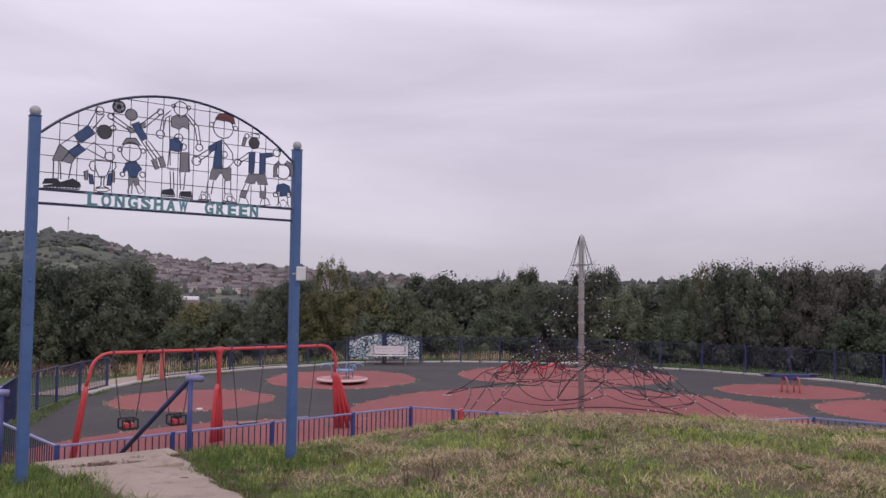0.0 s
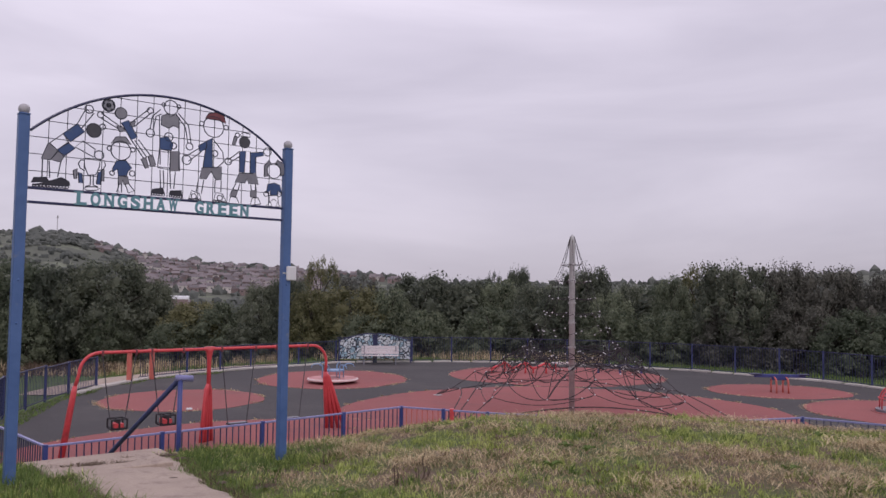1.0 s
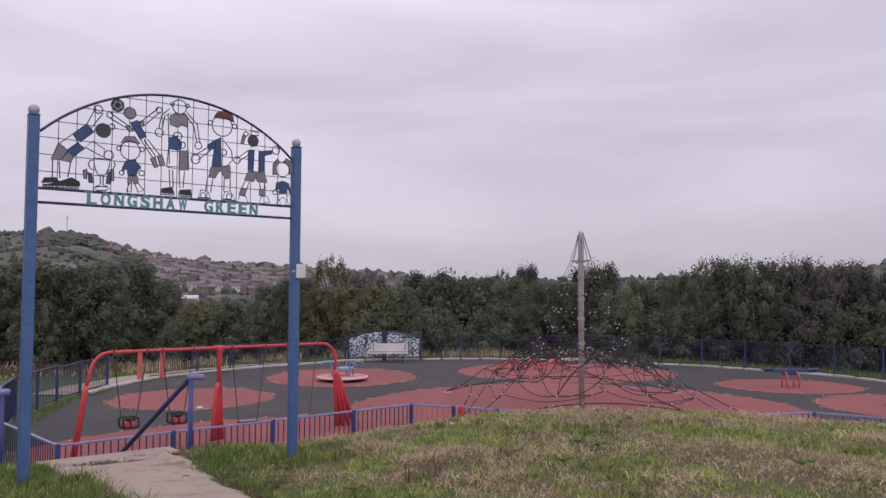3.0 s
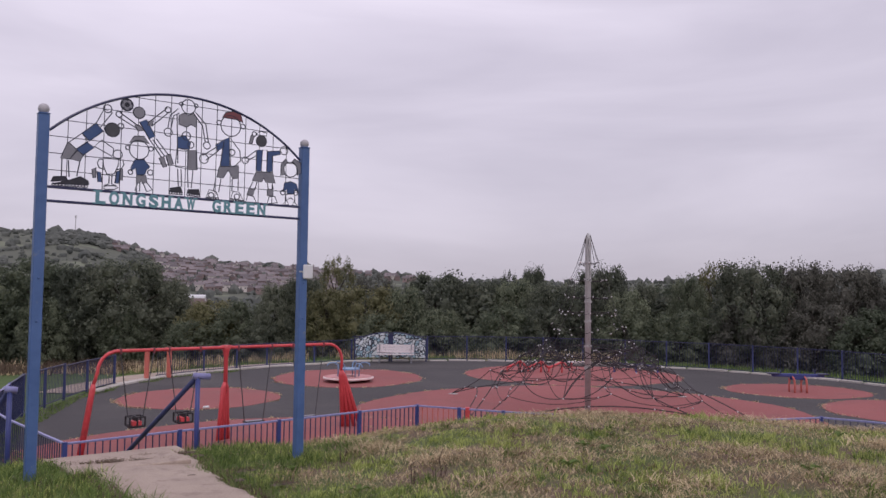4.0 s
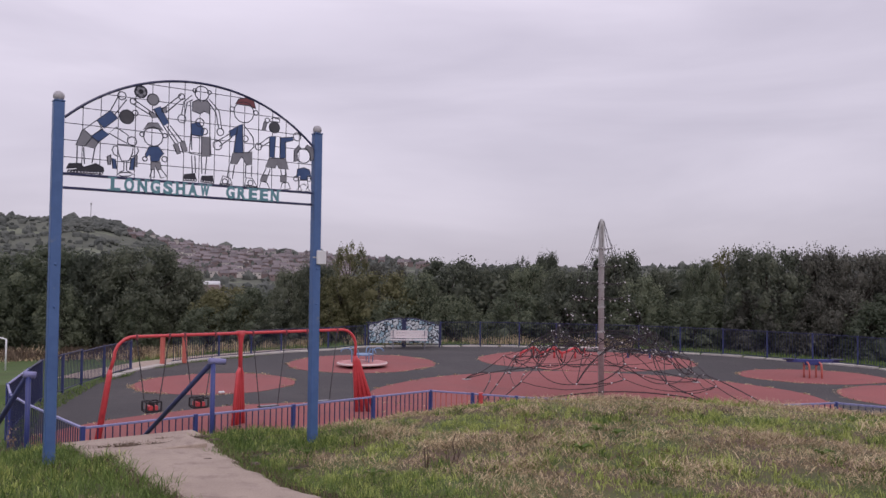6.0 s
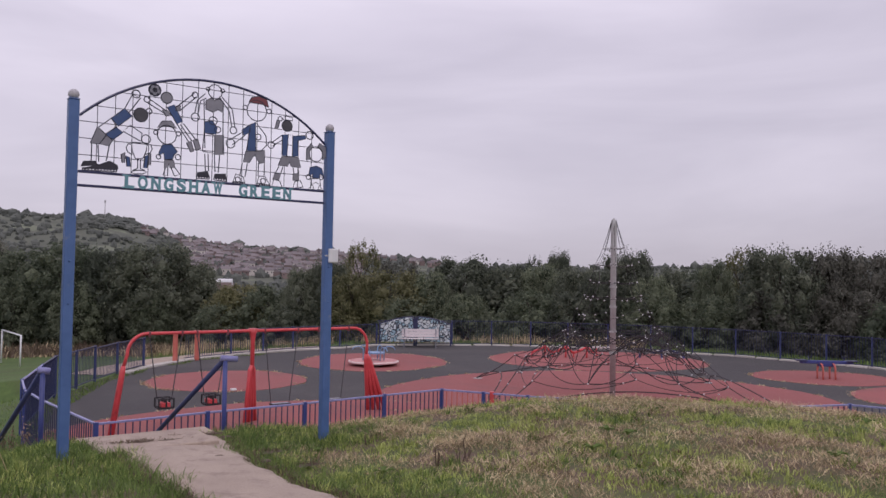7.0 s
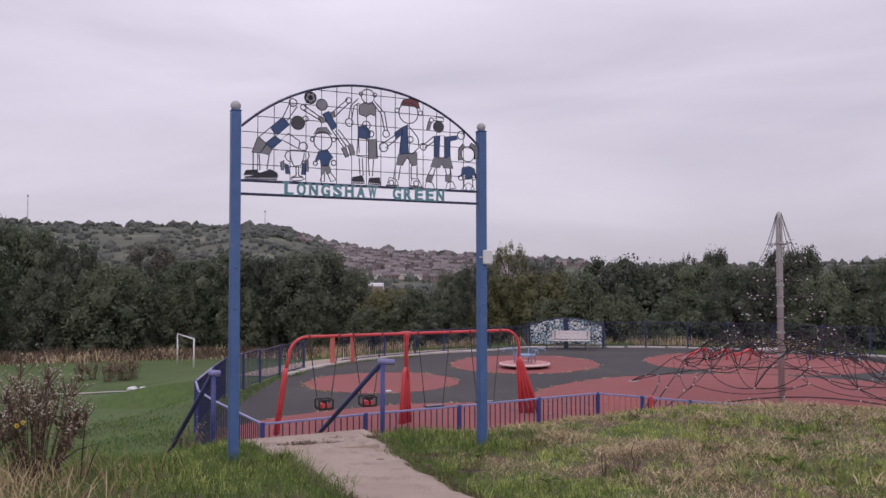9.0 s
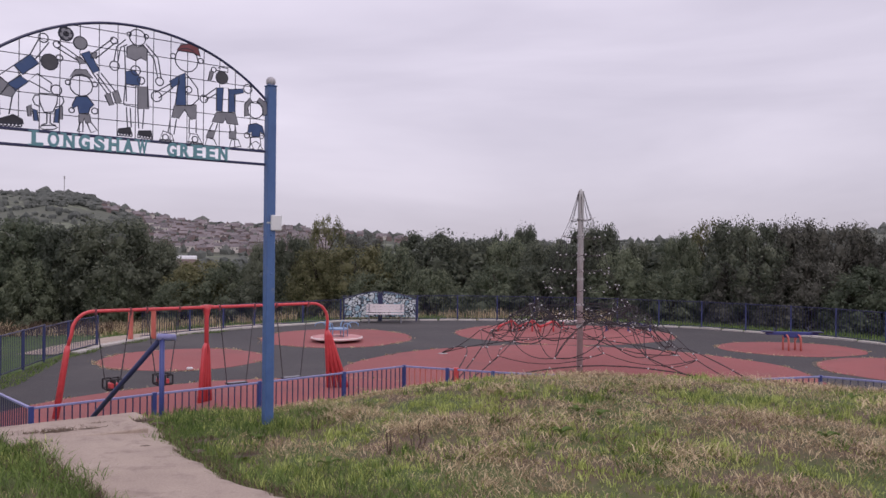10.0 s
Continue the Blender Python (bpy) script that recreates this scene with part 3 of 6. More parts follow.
def cut_plate(shape, tone, *pts):
    """A flat piece of sheet metal with its bent-wire outline."""
    n = len(pts)
    b = Builder()
    k = b.add([(u, -0.012, z) for u, z in pts])
    q = b.add([(u, -0.004, z) for u, z in pts])
    b.face([k + i for i in reversed(range(n))])
    b.face([q + i for i in range(n)])
    for i in range(n):
        j = (i + 1) % n
        b.face((k + i, k + j, q + j, q + i))
    shape.append(("plate", b, TONE[tone]))
    cut_wire(shape, True, *pts)


def cut_wire(shape, closed, *pts):
    shape.append(("outline_wire", Builder().tube([(u, -0.009, z) for u, z in pts], 0.0052, 5, 0, closed), WIRE_BLACK))


def cut_ring(shape, u, z, r):
    cut_wire(shape, True, *[(u + r * math.cos(i * 0.5236), z + r * math.sin(i * 0.5236)) for i in range(12)])


def cut_disc(shape, tone, u, z, r):
    cut_plate(shape, tone, *[(u + r * math.cos(i * 0.5236), z + r * math.sin(i * 0.5236)) for i in range(12)])


def cut_studs(shape, u0, u1, z0, z1, count):
    """A row of small rings under a sole."""
    for i in range(count):
        f = (i + 0.5) / count
        cut_ring(shape, u0 + (u1 - u0) * f, z0 + (z1 - z0) * f - 0.012, 0.011)


def finish(shape, label=""):
    """Hangs the pieces of one cut-out figure on its first piece."""
    first = part("cutout_shape", shape[0][1], shape[0][2], entrance_arch, label)
    for name, b, mat in shape[1:]:
        part(name, b, mat, first)


shape = []
cut_plate(shape, 'b', (0.30, 2.78), (0.41, 2.88), (0.47, 2.82), (0.36, 2.72))
cut_plate(shape, 'b', (0.26, 2.64), (0.34, 2.71), (0.40, 2.67), (0.31, 2.59))
cut_wire(shape, True, (0.30, 2.78), (0.20, 2.69), (0.26, 2.64), (0.35, 2.71))
cut_plate(shape, 'g', (0.19, 2.69), (0.14, 2.55), (0.21, 2.55), (0.27, 2.63))
cut_plate(shape, 'g', (0.21, 2.55), (0.29, 2.54), (0.32, 2.60), (0.26, 2.63))
cut_wire(shape, False, (0.15, 2.55), (0.15, 2.40))
cut_wire(shape, False, (0.20, 2.54), (0.21, 2.40))
cut_wire(shape, False, (0.29, 2.54), (0.27, 2.41))
cut_plate(shape, 'k', (0.07, 2.35), (0.09, 2.39), (0.18, 2.40), (0.21, 2.37))
cut_plate(shape, 'k', (0.21, 2.37), (0.30, 2.41), (0.36, 2.38), (0.37, 2.35), (0.08, 2.33))
cut_studs(shape, 0.08, 0.36, 2.338, 2.346, 11)
cut_disc(shape, 'd', 0.545, 2.841, 0.061)
cut_ring(shape, 0.615, 2.883, 0.024)
cut_wire(shape, True, (0.41, 2.88), (0.47, 3.01), (0.54, 2.99), (0.44, 2.84))
cut_ring(shape, 0.500, 3.019, 0.035)
cut_wire(shape, True, (0.46, 2.74), (0.56, 2.68), (0.55, 2.61), (0.40, 2.68))
cut_ring(shape, 0.595, 2.633, 0.039)
finish(shape)
shape = []
cut_wire(shape, True, (0.475, 2.592), (0.605, 2.6), (0.6, 2.53), (0.572, 2.46), (0.51, 2.452), (0.48, 2.52))
cut_wire(shape, False, (0.478, 2.578), (0.445, 2.575), (0.43, 2.54), (0.445, 2.505), (0.483, 2.488))
cut_wire(shape, False, (0.604, 2.585), (0.638, 2.588), (0.65, 2.55), (0.632, 2.515), (0.59, 2.497))
cut_wire(shape, False, (0.53, 2.454), (0.53, 2.37), (0.49, 2.35))
cut_wire(shape, False, (0.553, 2.456), (0.553, 2.372), (0.592, 2.357))
cut_wire(shape, True, (0.475, 2.335), (0.51, 2.352), (0.575, 2.358), (0.61, 2.345), (0.575, 2.326), (0.51, 2.32))
cut_plate(shape, 'b', (0.43, 2.47), (0.46, 2.46), (0.47, 2.38), (0.44, 2.38))
cut_plate(shape, 'b', (0.59, 2.48), (0.62, 2.50), (0.61, 2.38), (0.58, 2.38))
cut_plate(shape, 'g', (0.39, 2.48), (0.42, 2.50), (0.42, 2.41), (0.40, 2.41))
cut_plate(shape, 'g', (0.62, 2.51), (0.64, 2.51), (0.64, 2.41), (0.62, 2.41))
finish(shape)
shape = []
cut_disc(shape, 'g', 0.659, 3.077, 0.049)
cut_ring(shape, 0.659, 3.077, 0.054)
cut_disc(shape, 'k', 0.659, 3.077, 0.019)
for k in range(5):
    a = radians(72 * k + 18)
    cut_plate(shape, 'k', *[(0.659 + r * math.cos(a + w), 3.077 + r * math.sin(a + w)) for r, w in ((0.034, 0.0), (0.05, -0.32), (0.052, 0.0), (0.05, 0.32))])
finish(shape)
shape = []
cut_disc(shape, 'g', 0.765, 3.023, 0.050)
cut_ring(shape, 0.765, 3.023, 0.051)
cut_wire(shape, False, (0.60, 3.00), (0.77, 2.90))
cut_wire(shape, False, (0.59, 2.96), (0.75, 2.88))
cut_wire(shape, False, (0.85, 2.95), (1.01, 3.10))
cut_wire(shape, False, (0.88, 2.92), (1.03, 3.07))
cut_ring(shape, 0.595, 2.985, 0.026)
cut_ring(shape, 1.018, 3.086, 0.027)
cut_plate(shape, 'b', (0.77, 2.94), (0.83, 2.97), (0.91, 2.83), (0.86, 2.80))
cut_plate(shape, 'g', (0.73, 2.91), (0.77, 2.91), (0.81, 2.87), (0.76, 2.86))
cut_plate(shape, 'g', (0.85, 2.96), (0.89, 2.97), (0.88, 2.92), (0.84, 2.92))
cut_wire(shape, False, (0.86, 2.80), (0.97, 2.65))
cut_wire(shape, False, (0.92, 2.81), (1.04, 2.67))
cut_wire(shape, False, (0.89, 2.80), (1.00, 2.66))
cut_plate(shape, 'g', (0.95, 2.64), (0.99, 2.66), (1.02, 2.57), (0.99, 2.56))
cut_plate(shape, 'g', (1.01, 2.67), (1.05, 2.69), (1.08, 2.60), (1.04, 2.58))
finish(shape)
shape = []
cut_ring(shape, 0.775, 2.694, 0.086)
cut_plate(shape, 'g', (0.69, 2.75), (0.73, 2.81), (0.81, 2.82), (0.86, 2.76), (0.77, 2.77))
cut_ring(shape, 0.678, 2.703, 0.019)
cut_ring(shape, 0.877, 2.714, 0.020)
cut_plate(shape, 'b', (0.74, 2.60), (0.82, 2.61), (0.87, 2.55), (0.84, 2.52), (0.83, 2.48), (0.76, 2.47), (0.75, 2.53), (0.71, 2.50), (0.71, 2.53))
cut_plate(shape, 'g', (0.76, 2.47), (0.84, 2.47), (0.85, 2.41), (0.81, 2.40), (0.80, 2.44), (0.79, 2.40), (0.76, 2.40))
cut_wire(shape, False, (0.77, 2.40), (0.75, 2.33), (0.79, 2.33), (0.79, 2.40))
cut_wire(shape, False, (0.82, 2.40), (0.85, 2.33), (0.90, 2.35), (0.85, 2.41))
cut_ring(shape, 0.707, 2.490, 0.020)
cut_ring(shape, 0.878, 2.503, 0.024)
finish(shape)
shape = []
cut_ring(shape, 1.204, 3.142, 0.066)
cut_ring(shape, 1.137, 3.158, 0.017)
cut_ring(shape, 1.274, 3.161, 0.018)
cut_plate(shape, 'g', (1.12, 3.05), (1.17, 3.08), (1.20, 3.06), (1.24, 3.08), (1.28, 3.06), (1.28, 2.96), (1.23, 2.98), (1.19, 2.95), (1.12, 2.97))
cut_wire(shape, False, (1.10, 3.05), (1.12, 2.61))
cut_wire(shape, False, (1.28, 3.06), (1.29, 2.58))
cut_plate(shape, 'b', (1.11, 2.85), (1.18, 2.87), (1.23, 2.81), (1.22, 2.75), (1.11, 2.75))
cut_ring(shape, 1.191, 2.870, 0.039)
cut_ring(shape, 1.235, 2.794, 0.030)
cut_wire(shape, True, (1.11, 2.75), (1.10, 2.61), (1.10, 2.58), (1.21, 2.57), (1.21, 2.74))
cut_plate(shape, 'g', (1.21, 2.74), (1.29, 2.75), (1.30, 2.57), (1.21, 2.56))
cut_wire(shape, False, (1.12, 2.56), (1.13, 2.40))
cut_wire(shape, False, (1.15, 2.56), (1.16, 2.40))
cut_wire(shape, False, (1.21, 2.56), (1.22, 2.40))
cut_wire(shape, False, (1.26, 2.56), (1.25, 2.40))
cut_plate(shape, 'k', (1.05, 2.35), (1.06, 2.38), (1.15, 2.40), (1.17, 2.35))
cut_plate(shape, 'k', (1.21, 2.35), (1.22, 2.38), (1.32, 2.39), (1.33, 2.34))
cut_studs(shape, 1.05, 1.17, 2.35, 2.35, 5)
cut_studs(shape, 1.21, 1.33, 2.348, 2.344, 5)
cut_wire(shape, False, (1.11, 3.11), (1.04, 3.04), (1.02, 2.92))
cut_wire(shape, False, (1.12, 3.07), (1.07, 3.04), (1.05, 2.92))
cut_ring(shape, 1.025, 2.884, 0.037)
cut_wire(shape, False, (1.25, 3.09), (1.34, 2.98), (1.37, 2.83))
cut_wire(shape, False, (1.27, 3.10), (1.37, 3.00), (1.40, 2.83))
cut_ring(shape, 1.386, 2.806, 0.033)
finish(shape)
shape = []
cut_ring(shape, 1.613, 3.020, 0.100)
cut_plate(shape, 'r', (1.53, 3.09), (1.56, 3.14), (1.63, 3.16), (1.71, 3.14), (1.73, 3.07), (1.66, 3.09), (1.57, 3.09))
cut_ring(shape, 1.497, 3.036, 0.022)
cut_ring(shape, 1.735, 3.031, 0.023)
cut_plate(shape, 'b', (1.55, 2.88), (1.60, 2.91), (1.61, 2.63), (1.52, 2.63))
cut_plate(shape, 'b', (1.47, 2.82), (1.55, 2.88), (1.55, 2.81), (1.49, 2.77))
cut_wire(shape, True, (1.60, 2.91), (1.66, 2.85), (1.71, 2.79), (1.72, 2.70), (1.66, 2.64), (1.61, 2.63))
cut_wire(shape, False, (1.49, 2.81), (1.35, 2.71))
cut_wire(shape, False, (1.50, 2.77), (1.38, 2.67))
cut_ring(shape, 1.362, 2.680, 0.043)
cut_ring(shape, 1.632, 2.771, 0.029)
cut_plate(shape, 'g', (1.51, 2.62), (1.70, 2.65), (1.70, 2.53), (1.65, 2.52), (1.60, 2.60), (1.55, 2.52), (1.49, 2.52))
cut_wire(shape, False, (1.48, 2.51), (1.46, 2.39))
cut_wire(shape, False, (1.53, 2.51), (1.51, 2.38))
cut_wire(shape, False, (1.64, 2.52), (1.64, 2.40))
cut_wire(shape, False, (1.70, 2.52), (1.70, 2.41))
cut_wire(shape, True, (1.39, 2.32), (1.42, 2.40), (1.49, 2.38), (1.51, 2.33))
cut_ring(shape, 1.440, 2.349, 0.025)
cut_studs(shape, 1.39, 1.51, 2.328, 2.332, 5)
cut_studs(shape, 1.63, 1.76, 2.335, 2.325, 5)
cut_wire(shape, True, (1.63, 2.33), (1.65, 2.40), (1.71, 2.40), (1.76, 2.32))
cut_ring(shape, 1.692, 2.355, 0.026)
finish(shape)
shape = []
cut_disc(shape, 'd', 1.927, 2.914, 0.054)
cut_wire(shape, True, (1.87, 2.97), (1.91, 3.01), (1.98, 3.00), (1.98, 2.97))
cut_ring(shape, 1.852, 2.974, 0.022)
cut_plate(shape, 'g', (1.82, 2.96), (1.85, 2.95), (1.83, 2.88), (1.80, 2.87))
cut_plate(shape, 'b', (1.88, 2.82), (1.94, 2.83), (1.93, 2.62), (1.88, 2.62))
cut_plate(shape, 'b', (1.99, 2.82), (2.12, 2.84), (2.13, 2.81), (2.04, 2.78), (2.05, 2.63), (1.99, 2.62))
cut_wire(shape, True, (1.94, 2.83), (1.99, 2.83), (1.99, 2.62), (1.93, 2.62))
cut_wire(shape, False, (1.88, 2.82), (1.77, 2.73))
cut_wire(shape, False, (1.88, 2.77), (1.78, 2.70))
cut_ring(shape, 1.766, 2.710, 0.033)
cut_ring(shape, 2.169, 2.849, 0.040)
cut_plate(shape, 'g', (1.88, 2.61), (2.05, 2.62), (2.08, 2.52), (1.98, 2.52), (1.96, 2.56), (1.94, 2.52), (1.84, 2.52))
cut_wire(shape, False, (1.85, 2.51), (1.82, 2.45))
cut_wire(shape, False, (1.89, 2.51), (1.87, 2.44))
cut_wire(shape, False, (2.00, 2.51), (2.01, 2.45))
cut_wire(shape, False, (2.05, 2.52), (2.06, 2.46))
cut_plate(shape, 'g', (1.81, 2.44), (1.87, 2.44), (1.85, 2.38), (1.79, 2.38))
cut_plate(shape, 'g', (2.00, 2.45), (2.06, 2.46), (2.06, 2.39), (2.00, 2.39))
cut_wire(shape, True, (1.78, 2.31), (1.80, 2.38), (1.86, 2.37), (1.89, 2.31))
cut_wire(shape, True, (2.00, 2.31), (2.02, 2.38), (2.08, 2.39), (2.11, 2.33))
finish(shape)
shape = []
cut_plate(shape, 'g', (2.14, 2.60), (2.14, 2.71), (2.19, 2.77), (2.21, 2.74), (2.17, 2.69), (2.18, 2.61))
cut_plate(shape, 'g', (2.36, 2.65), (2.35, 2.75), (2.28, 2.78), (2.26, 2.75), (2.31, 2.70), (2.32, 2.62))
cut_ring(shape, 2.243, 2.669, 0.075)
cut_plate(shape, 'b', (2.18, 2.53), (2.25, 2.55), (2.31, 2.53), (2.33, 2.46), (2.29, 2.48), (2.29, 2.43), (2.21, 2.43), (2.21, 2.47), (2.17, 2.45))
cut_ring(shape, 2.165, 2.434, 0.024)
cut_ring(shape, 2.305, 2.443, 0.024)
cut_wire(shape, True, (2.20, 2.42), (2.29, 2.43), (2.30, 2.36), (2.25, 2.39), (2.20, 2.36))
cut_wire(shape, True, (2.16, 2.31), (2.21, 2.36), (2.23, 2.32))
cut_wire(shape, True, (2.27, 2.32), (2.29, 2.36), (2.32, 2.32))
finish(shape)


def letter(ch, u, z, size, width):
    """One flat metal letter with slab ends, its left foot at u, z."""
    c = bpy.data.curves.new("letter", "FONT")
    c.body, c.size, c.extrude, c.offset = ch, size, 0.004, 0.005
    c.fill_mode = "BOTH"
    tmp = bpy.data.objects.new("letter_shape", c)
    scene.collection.objects.link(tmp)
    bpy.context.view_layer.update()
    me = bpy.data.meshes.new_from_object(tmp.evaluated_get(bpy.context.evaluated_depsgraph_get()))
    bpy.data.objects.remove(tmp)
    co = np.empty(len(me.vertices) * 3, np.float32)
    me.vertices.foreach_get("co", co)
    co = co.reshape(-1, 3)
    lo, hi = co.min(0), co.max(0)
    co[:, 0] = (co[:, 0] - lo[0]) / (hi[0] - lo[0]) * width
    co[:, 1] = (co[:, 1] - lo[1]) / (hi[1] - lo[1]) * size
    me.vertices.foreach_set("co", co.ravel())
    me.materials.clear()
    me.materials.append(TEAL)
    slab = {"L": ((0.0, 1), (0.35, 1), (0.0, 0)), "N": ((0.0, 0), (0.0, 1), (1.0, 1)), "H": ((0, 0), (0, 1), (1, 0), (1, 1)), "A": ((0, 0), (1, 0)), "W": ((0, 1), (1, 1)), "R": ((0, 0), (0, 1), (1, 0)), "E": ((0, 0), (0, 1))}
    ob = part("letter", me, None, entrance_arch, "", at=pose(u, -0.014, z, 90, 0, 0))
    for fx, fz in slab.get(ch, ()):
        b = Builder().box(fx * width - 0.022, fz * size - (0.012 if fz else 0), -0.003, fx * width + 0.022, fz * size + (0 if fz else 0.012), 0.003)
        part("serif", b, TEAL, ob)


for i, ch in enumerate("LONGSHAW"):
    letter(ch, 0.424 + i * 0.112, 2.19, 0.118, 0.082)
for i, ch in enumerate("GREEN"):
    letter(ch, 1.452 + i * 0.112, 2.19, 0.118, 0.082)
part("notice_box", Builder().box(GATE_W - 0.012, -0.07, 1.592, GATE_W + 0.09, -0.04, 1.732, None, 0.008), WHITE_PLASTIC, entrance_arch, "small white plastic box fixed to the post")
part("strap", Builder().box(GATE_W - 0.047, -0.046, 1.655, GATE_W + 0.047, -0.041, 1.67), STEEL, entrance_arch)


# ---- stair handrails ----
def handrail(x, y, top, stub_len, label):
    rail = thing("handrail", pose(x, y, 0), label, "handrail", "stair handrails")
    d = Vector((-0.69, 0.724, 0))
    n = Vector((-d.y, d.x, 0))
    stub = -Vector((ALONG[0], ALONG[1], 0))
    foot = min(height(x, y), top - 0.85) - 0.35
    part("post", Builder().tube([(0, 0, foot), (0, 0, top)], 0.027, 10), RAIL_BLUE, rail, "", True)
    part("sloping_rail", Builder().tube([Vector((0, 0, top)) + d * s + Vector((0, 0, -0.6 * s)) for s in (-0.02, 1.2, 2.3, 3.0)], 0.03, 10), RAIL_SLATE, rail, "", True)
    part("head_rail", Builder().tube([Vector((0, 0, top + 0.005)) + stub * 0.05, Vector((0, 0, top - 0.015)) - stub * stub_len], 0.036, 12), RAIL_HIGHLIGHT, rail, "blue rail end with its pale lilac highlight painted in", True)
    low = Vector((0, 0, top)) + d * 2.6 + Vector((0, 0, -1.56))
    part("post", Builder().tube([low, (low.x, low.y, FLOOR - 0.1)], 0.032, 10), RAIL_BLUE, rail, "", True)


handrail(-3.06, 8.25, 0.49, 0.14, "blue tubular handrail beside the concrete steps")
handrail(-4.83, 7.56, 0.40, 0.07, "blue tubular handrail beside the concrete steps")


# ---- playground fence ----
FENCE_H = 1.16
PICKET_RED = Builder().box(-0.008, -0.008, 0.09, 0.008, 0.008, FENCE_H - 0.02).data("picket", ORANGE_RED)
PICKET_DARK = Builder().box(-0.008, -0.008, 0.09, 0.008, 0.008, FENCE_H - 0.02).data("picket", RAIL_DARK)
POST_MESH = Builder().box(-0.035, -0.035, -0.15, 0.035, 0.035, FENCE_H + 0.02, None, 0.006).data("post", RAIL_BLUE)

POST_DULL = Builder().box(-0.035, -0.035, -0.15, 0.035, 0.035, FENCE_H + 0.02, None, 0.006).data("post", RAIL_SLATE)


def fence_panel(a, b, spacing, dark, tall=1.0, red=False):
    a, b = Vector((*a, FLOOR)), Vector((*b, FLOOR))
    length = (b - a).length
    turn = math.degrees(math.atan2(b.y - a.y, b.x - a.x))
    ob = thing("fence", pose(a.x, a.y, a.z, 0, 0, turn), "blue metal railing panel with slim uprights", "fence", "playground fence panels")
    p = part("post", POST_DULL if dark else POST_MESH, None, ob)
    p.scale.z = tall
    part("top_rail", Builder().box(0.03, -0.022, FENCE_H * tall - 0.025, length - 0.03, 0.022, FENCE_H * tall + 0.008, None, 0.004), RAIL_DARK if dark else RAIL_HIGHLIGHT, ob)
    part("bottom_rail", Builder().box(0.03, -0.016, 0.08, length - 0.03, 0.016, 0.11, None, 0.004), RAIL_DARK if dark else RAIL_BLUE, ob)
    n = max(2, int(length / spacing))
    for i in range(1, n):
        q = part("picket", PICKET_RED if red else PICKET_DARK, None, ob, at=pose(length * i / n, 0, 0))
        q.scale.z = tall
    return ob


def run(points, spacing, dark, tall=1.0, panel=2.15, red=False):
    for a, b in zip(points[:-1], points[1:]):
        a, b = Vector(a), Vector(b)
        n = max(1, round((b - a).length / panel))
        for i in range(n):
            fence_panel(a.lerp(b, i / n), a.lerp(b, (i + 1) / n), spacing, dark, tall, red and i == 0)


run(NEAR_FENCE[:3], 0.12, True)
run(NEAR_FENCE[2:11], 0.115, False)
run(NEAR_FENCE[10:12], 0.115, False, panel=1.05, red=True)
run(NEAR_FENCE[11:13], 0.115, False)
solid("fence_post", Builder().box(-0.05, -0.05, -0.1, 0.05, 0.05, FENCE_H + 0.03, None, 0.008), SWING_RED, "short red-painted post standing by the railings", "post", at=pose(0.24, 16.02, FLOOR))
run(NEAR_FENCE[12:20] + FAR_FENCE[:1], 0.13, False)
run(FAR_FENCE[:14], 0.125, True, 1.1)
run(FAR_FENCE[13:18], 0.125, True, 0.95)
run(FAR_FENCE[18:] + NEAR_FENCE[:1], 0.125, True, 0.95)

# concrete kerb along the back of the playground
kerb_line = NEAR_FENCE[-1:] + FAR_FENCE
pieces = []
for a, b in zip(kerb_line[:-1], kerb_line[1:]):
    a, b = Vector(a), Vector(b)
    n = max(1, round((b - a).length / 0.92))
    pieces += [(a.lerp(b, i / n), a.lerp(b, (i + 1) / n)) for i in range(n)]
kerb = thing("kerb", pose(0, 0, FLOOR), "pale concrete edging along the playground fence", "kerb", kind="structure")
KERB_MESH = Builder().box(-0.45, -0.16, -0.1, 0.45, 0.16, 0.07, None, 0.015).data("kerbstone", KERB)
for a, b in pieces:
    mid, d = (a + b) / 2, (b - a)
    nrm = Vector((-d.y, d.x)).normalized()
    o = mid + nrm * 0.2
    part("kerbstone", KERB_MESH, None, kerb, at=pose(o.x, o.y, random.uniform(-0.02, 0.01), 0, 0, math.degrees(math.atan2(d.y, d.x)) + random.uniform(-1, 1)))

# concrete path outside the fence
lane = Builder()
outer = FAR_FENCE[:12:-1]
for i, (a, b) in enumerate(zip(outer[:-1], outer[1:])):
    d = Vector((b[0] - a[0], b[1] - a[1])).normalized()
    for s in (0.45, 1.75):
        px, py = a[0] - d.y * s, a[1] + d.x * s
        lane.v.append((px, py, height(px, py) + 0.03))
    if i:
        k = 2 * i
        lane.face((k - 2, k, k + 1, k - 1))
solid("outer_path", lane, CONCRETE, "pale concrete path running outside the fence", "path", "structure")

# open gateway with red pillars
gateway = thing("gateway", pose(-12.0, 31.5, FLOOR), "faded red pillars of an open gateway in the fence", "gate")
for dx, dy in ((0.05, -0.55), (0.55, 0.55)):
    part("pillar", Builder().box(dx - 0.08, dy - 0.08, -0.05, dx + 0.08, dy + 0.08, 1.2, None, 0.02), ORANGE_RED, gateway)
    part("pillar_plate", Builder().box(dx - 0.13, dy - 0.12, 1.2, dx + 0.12, dy + 0.09, 1.22), ORANGE_RED, gateway)


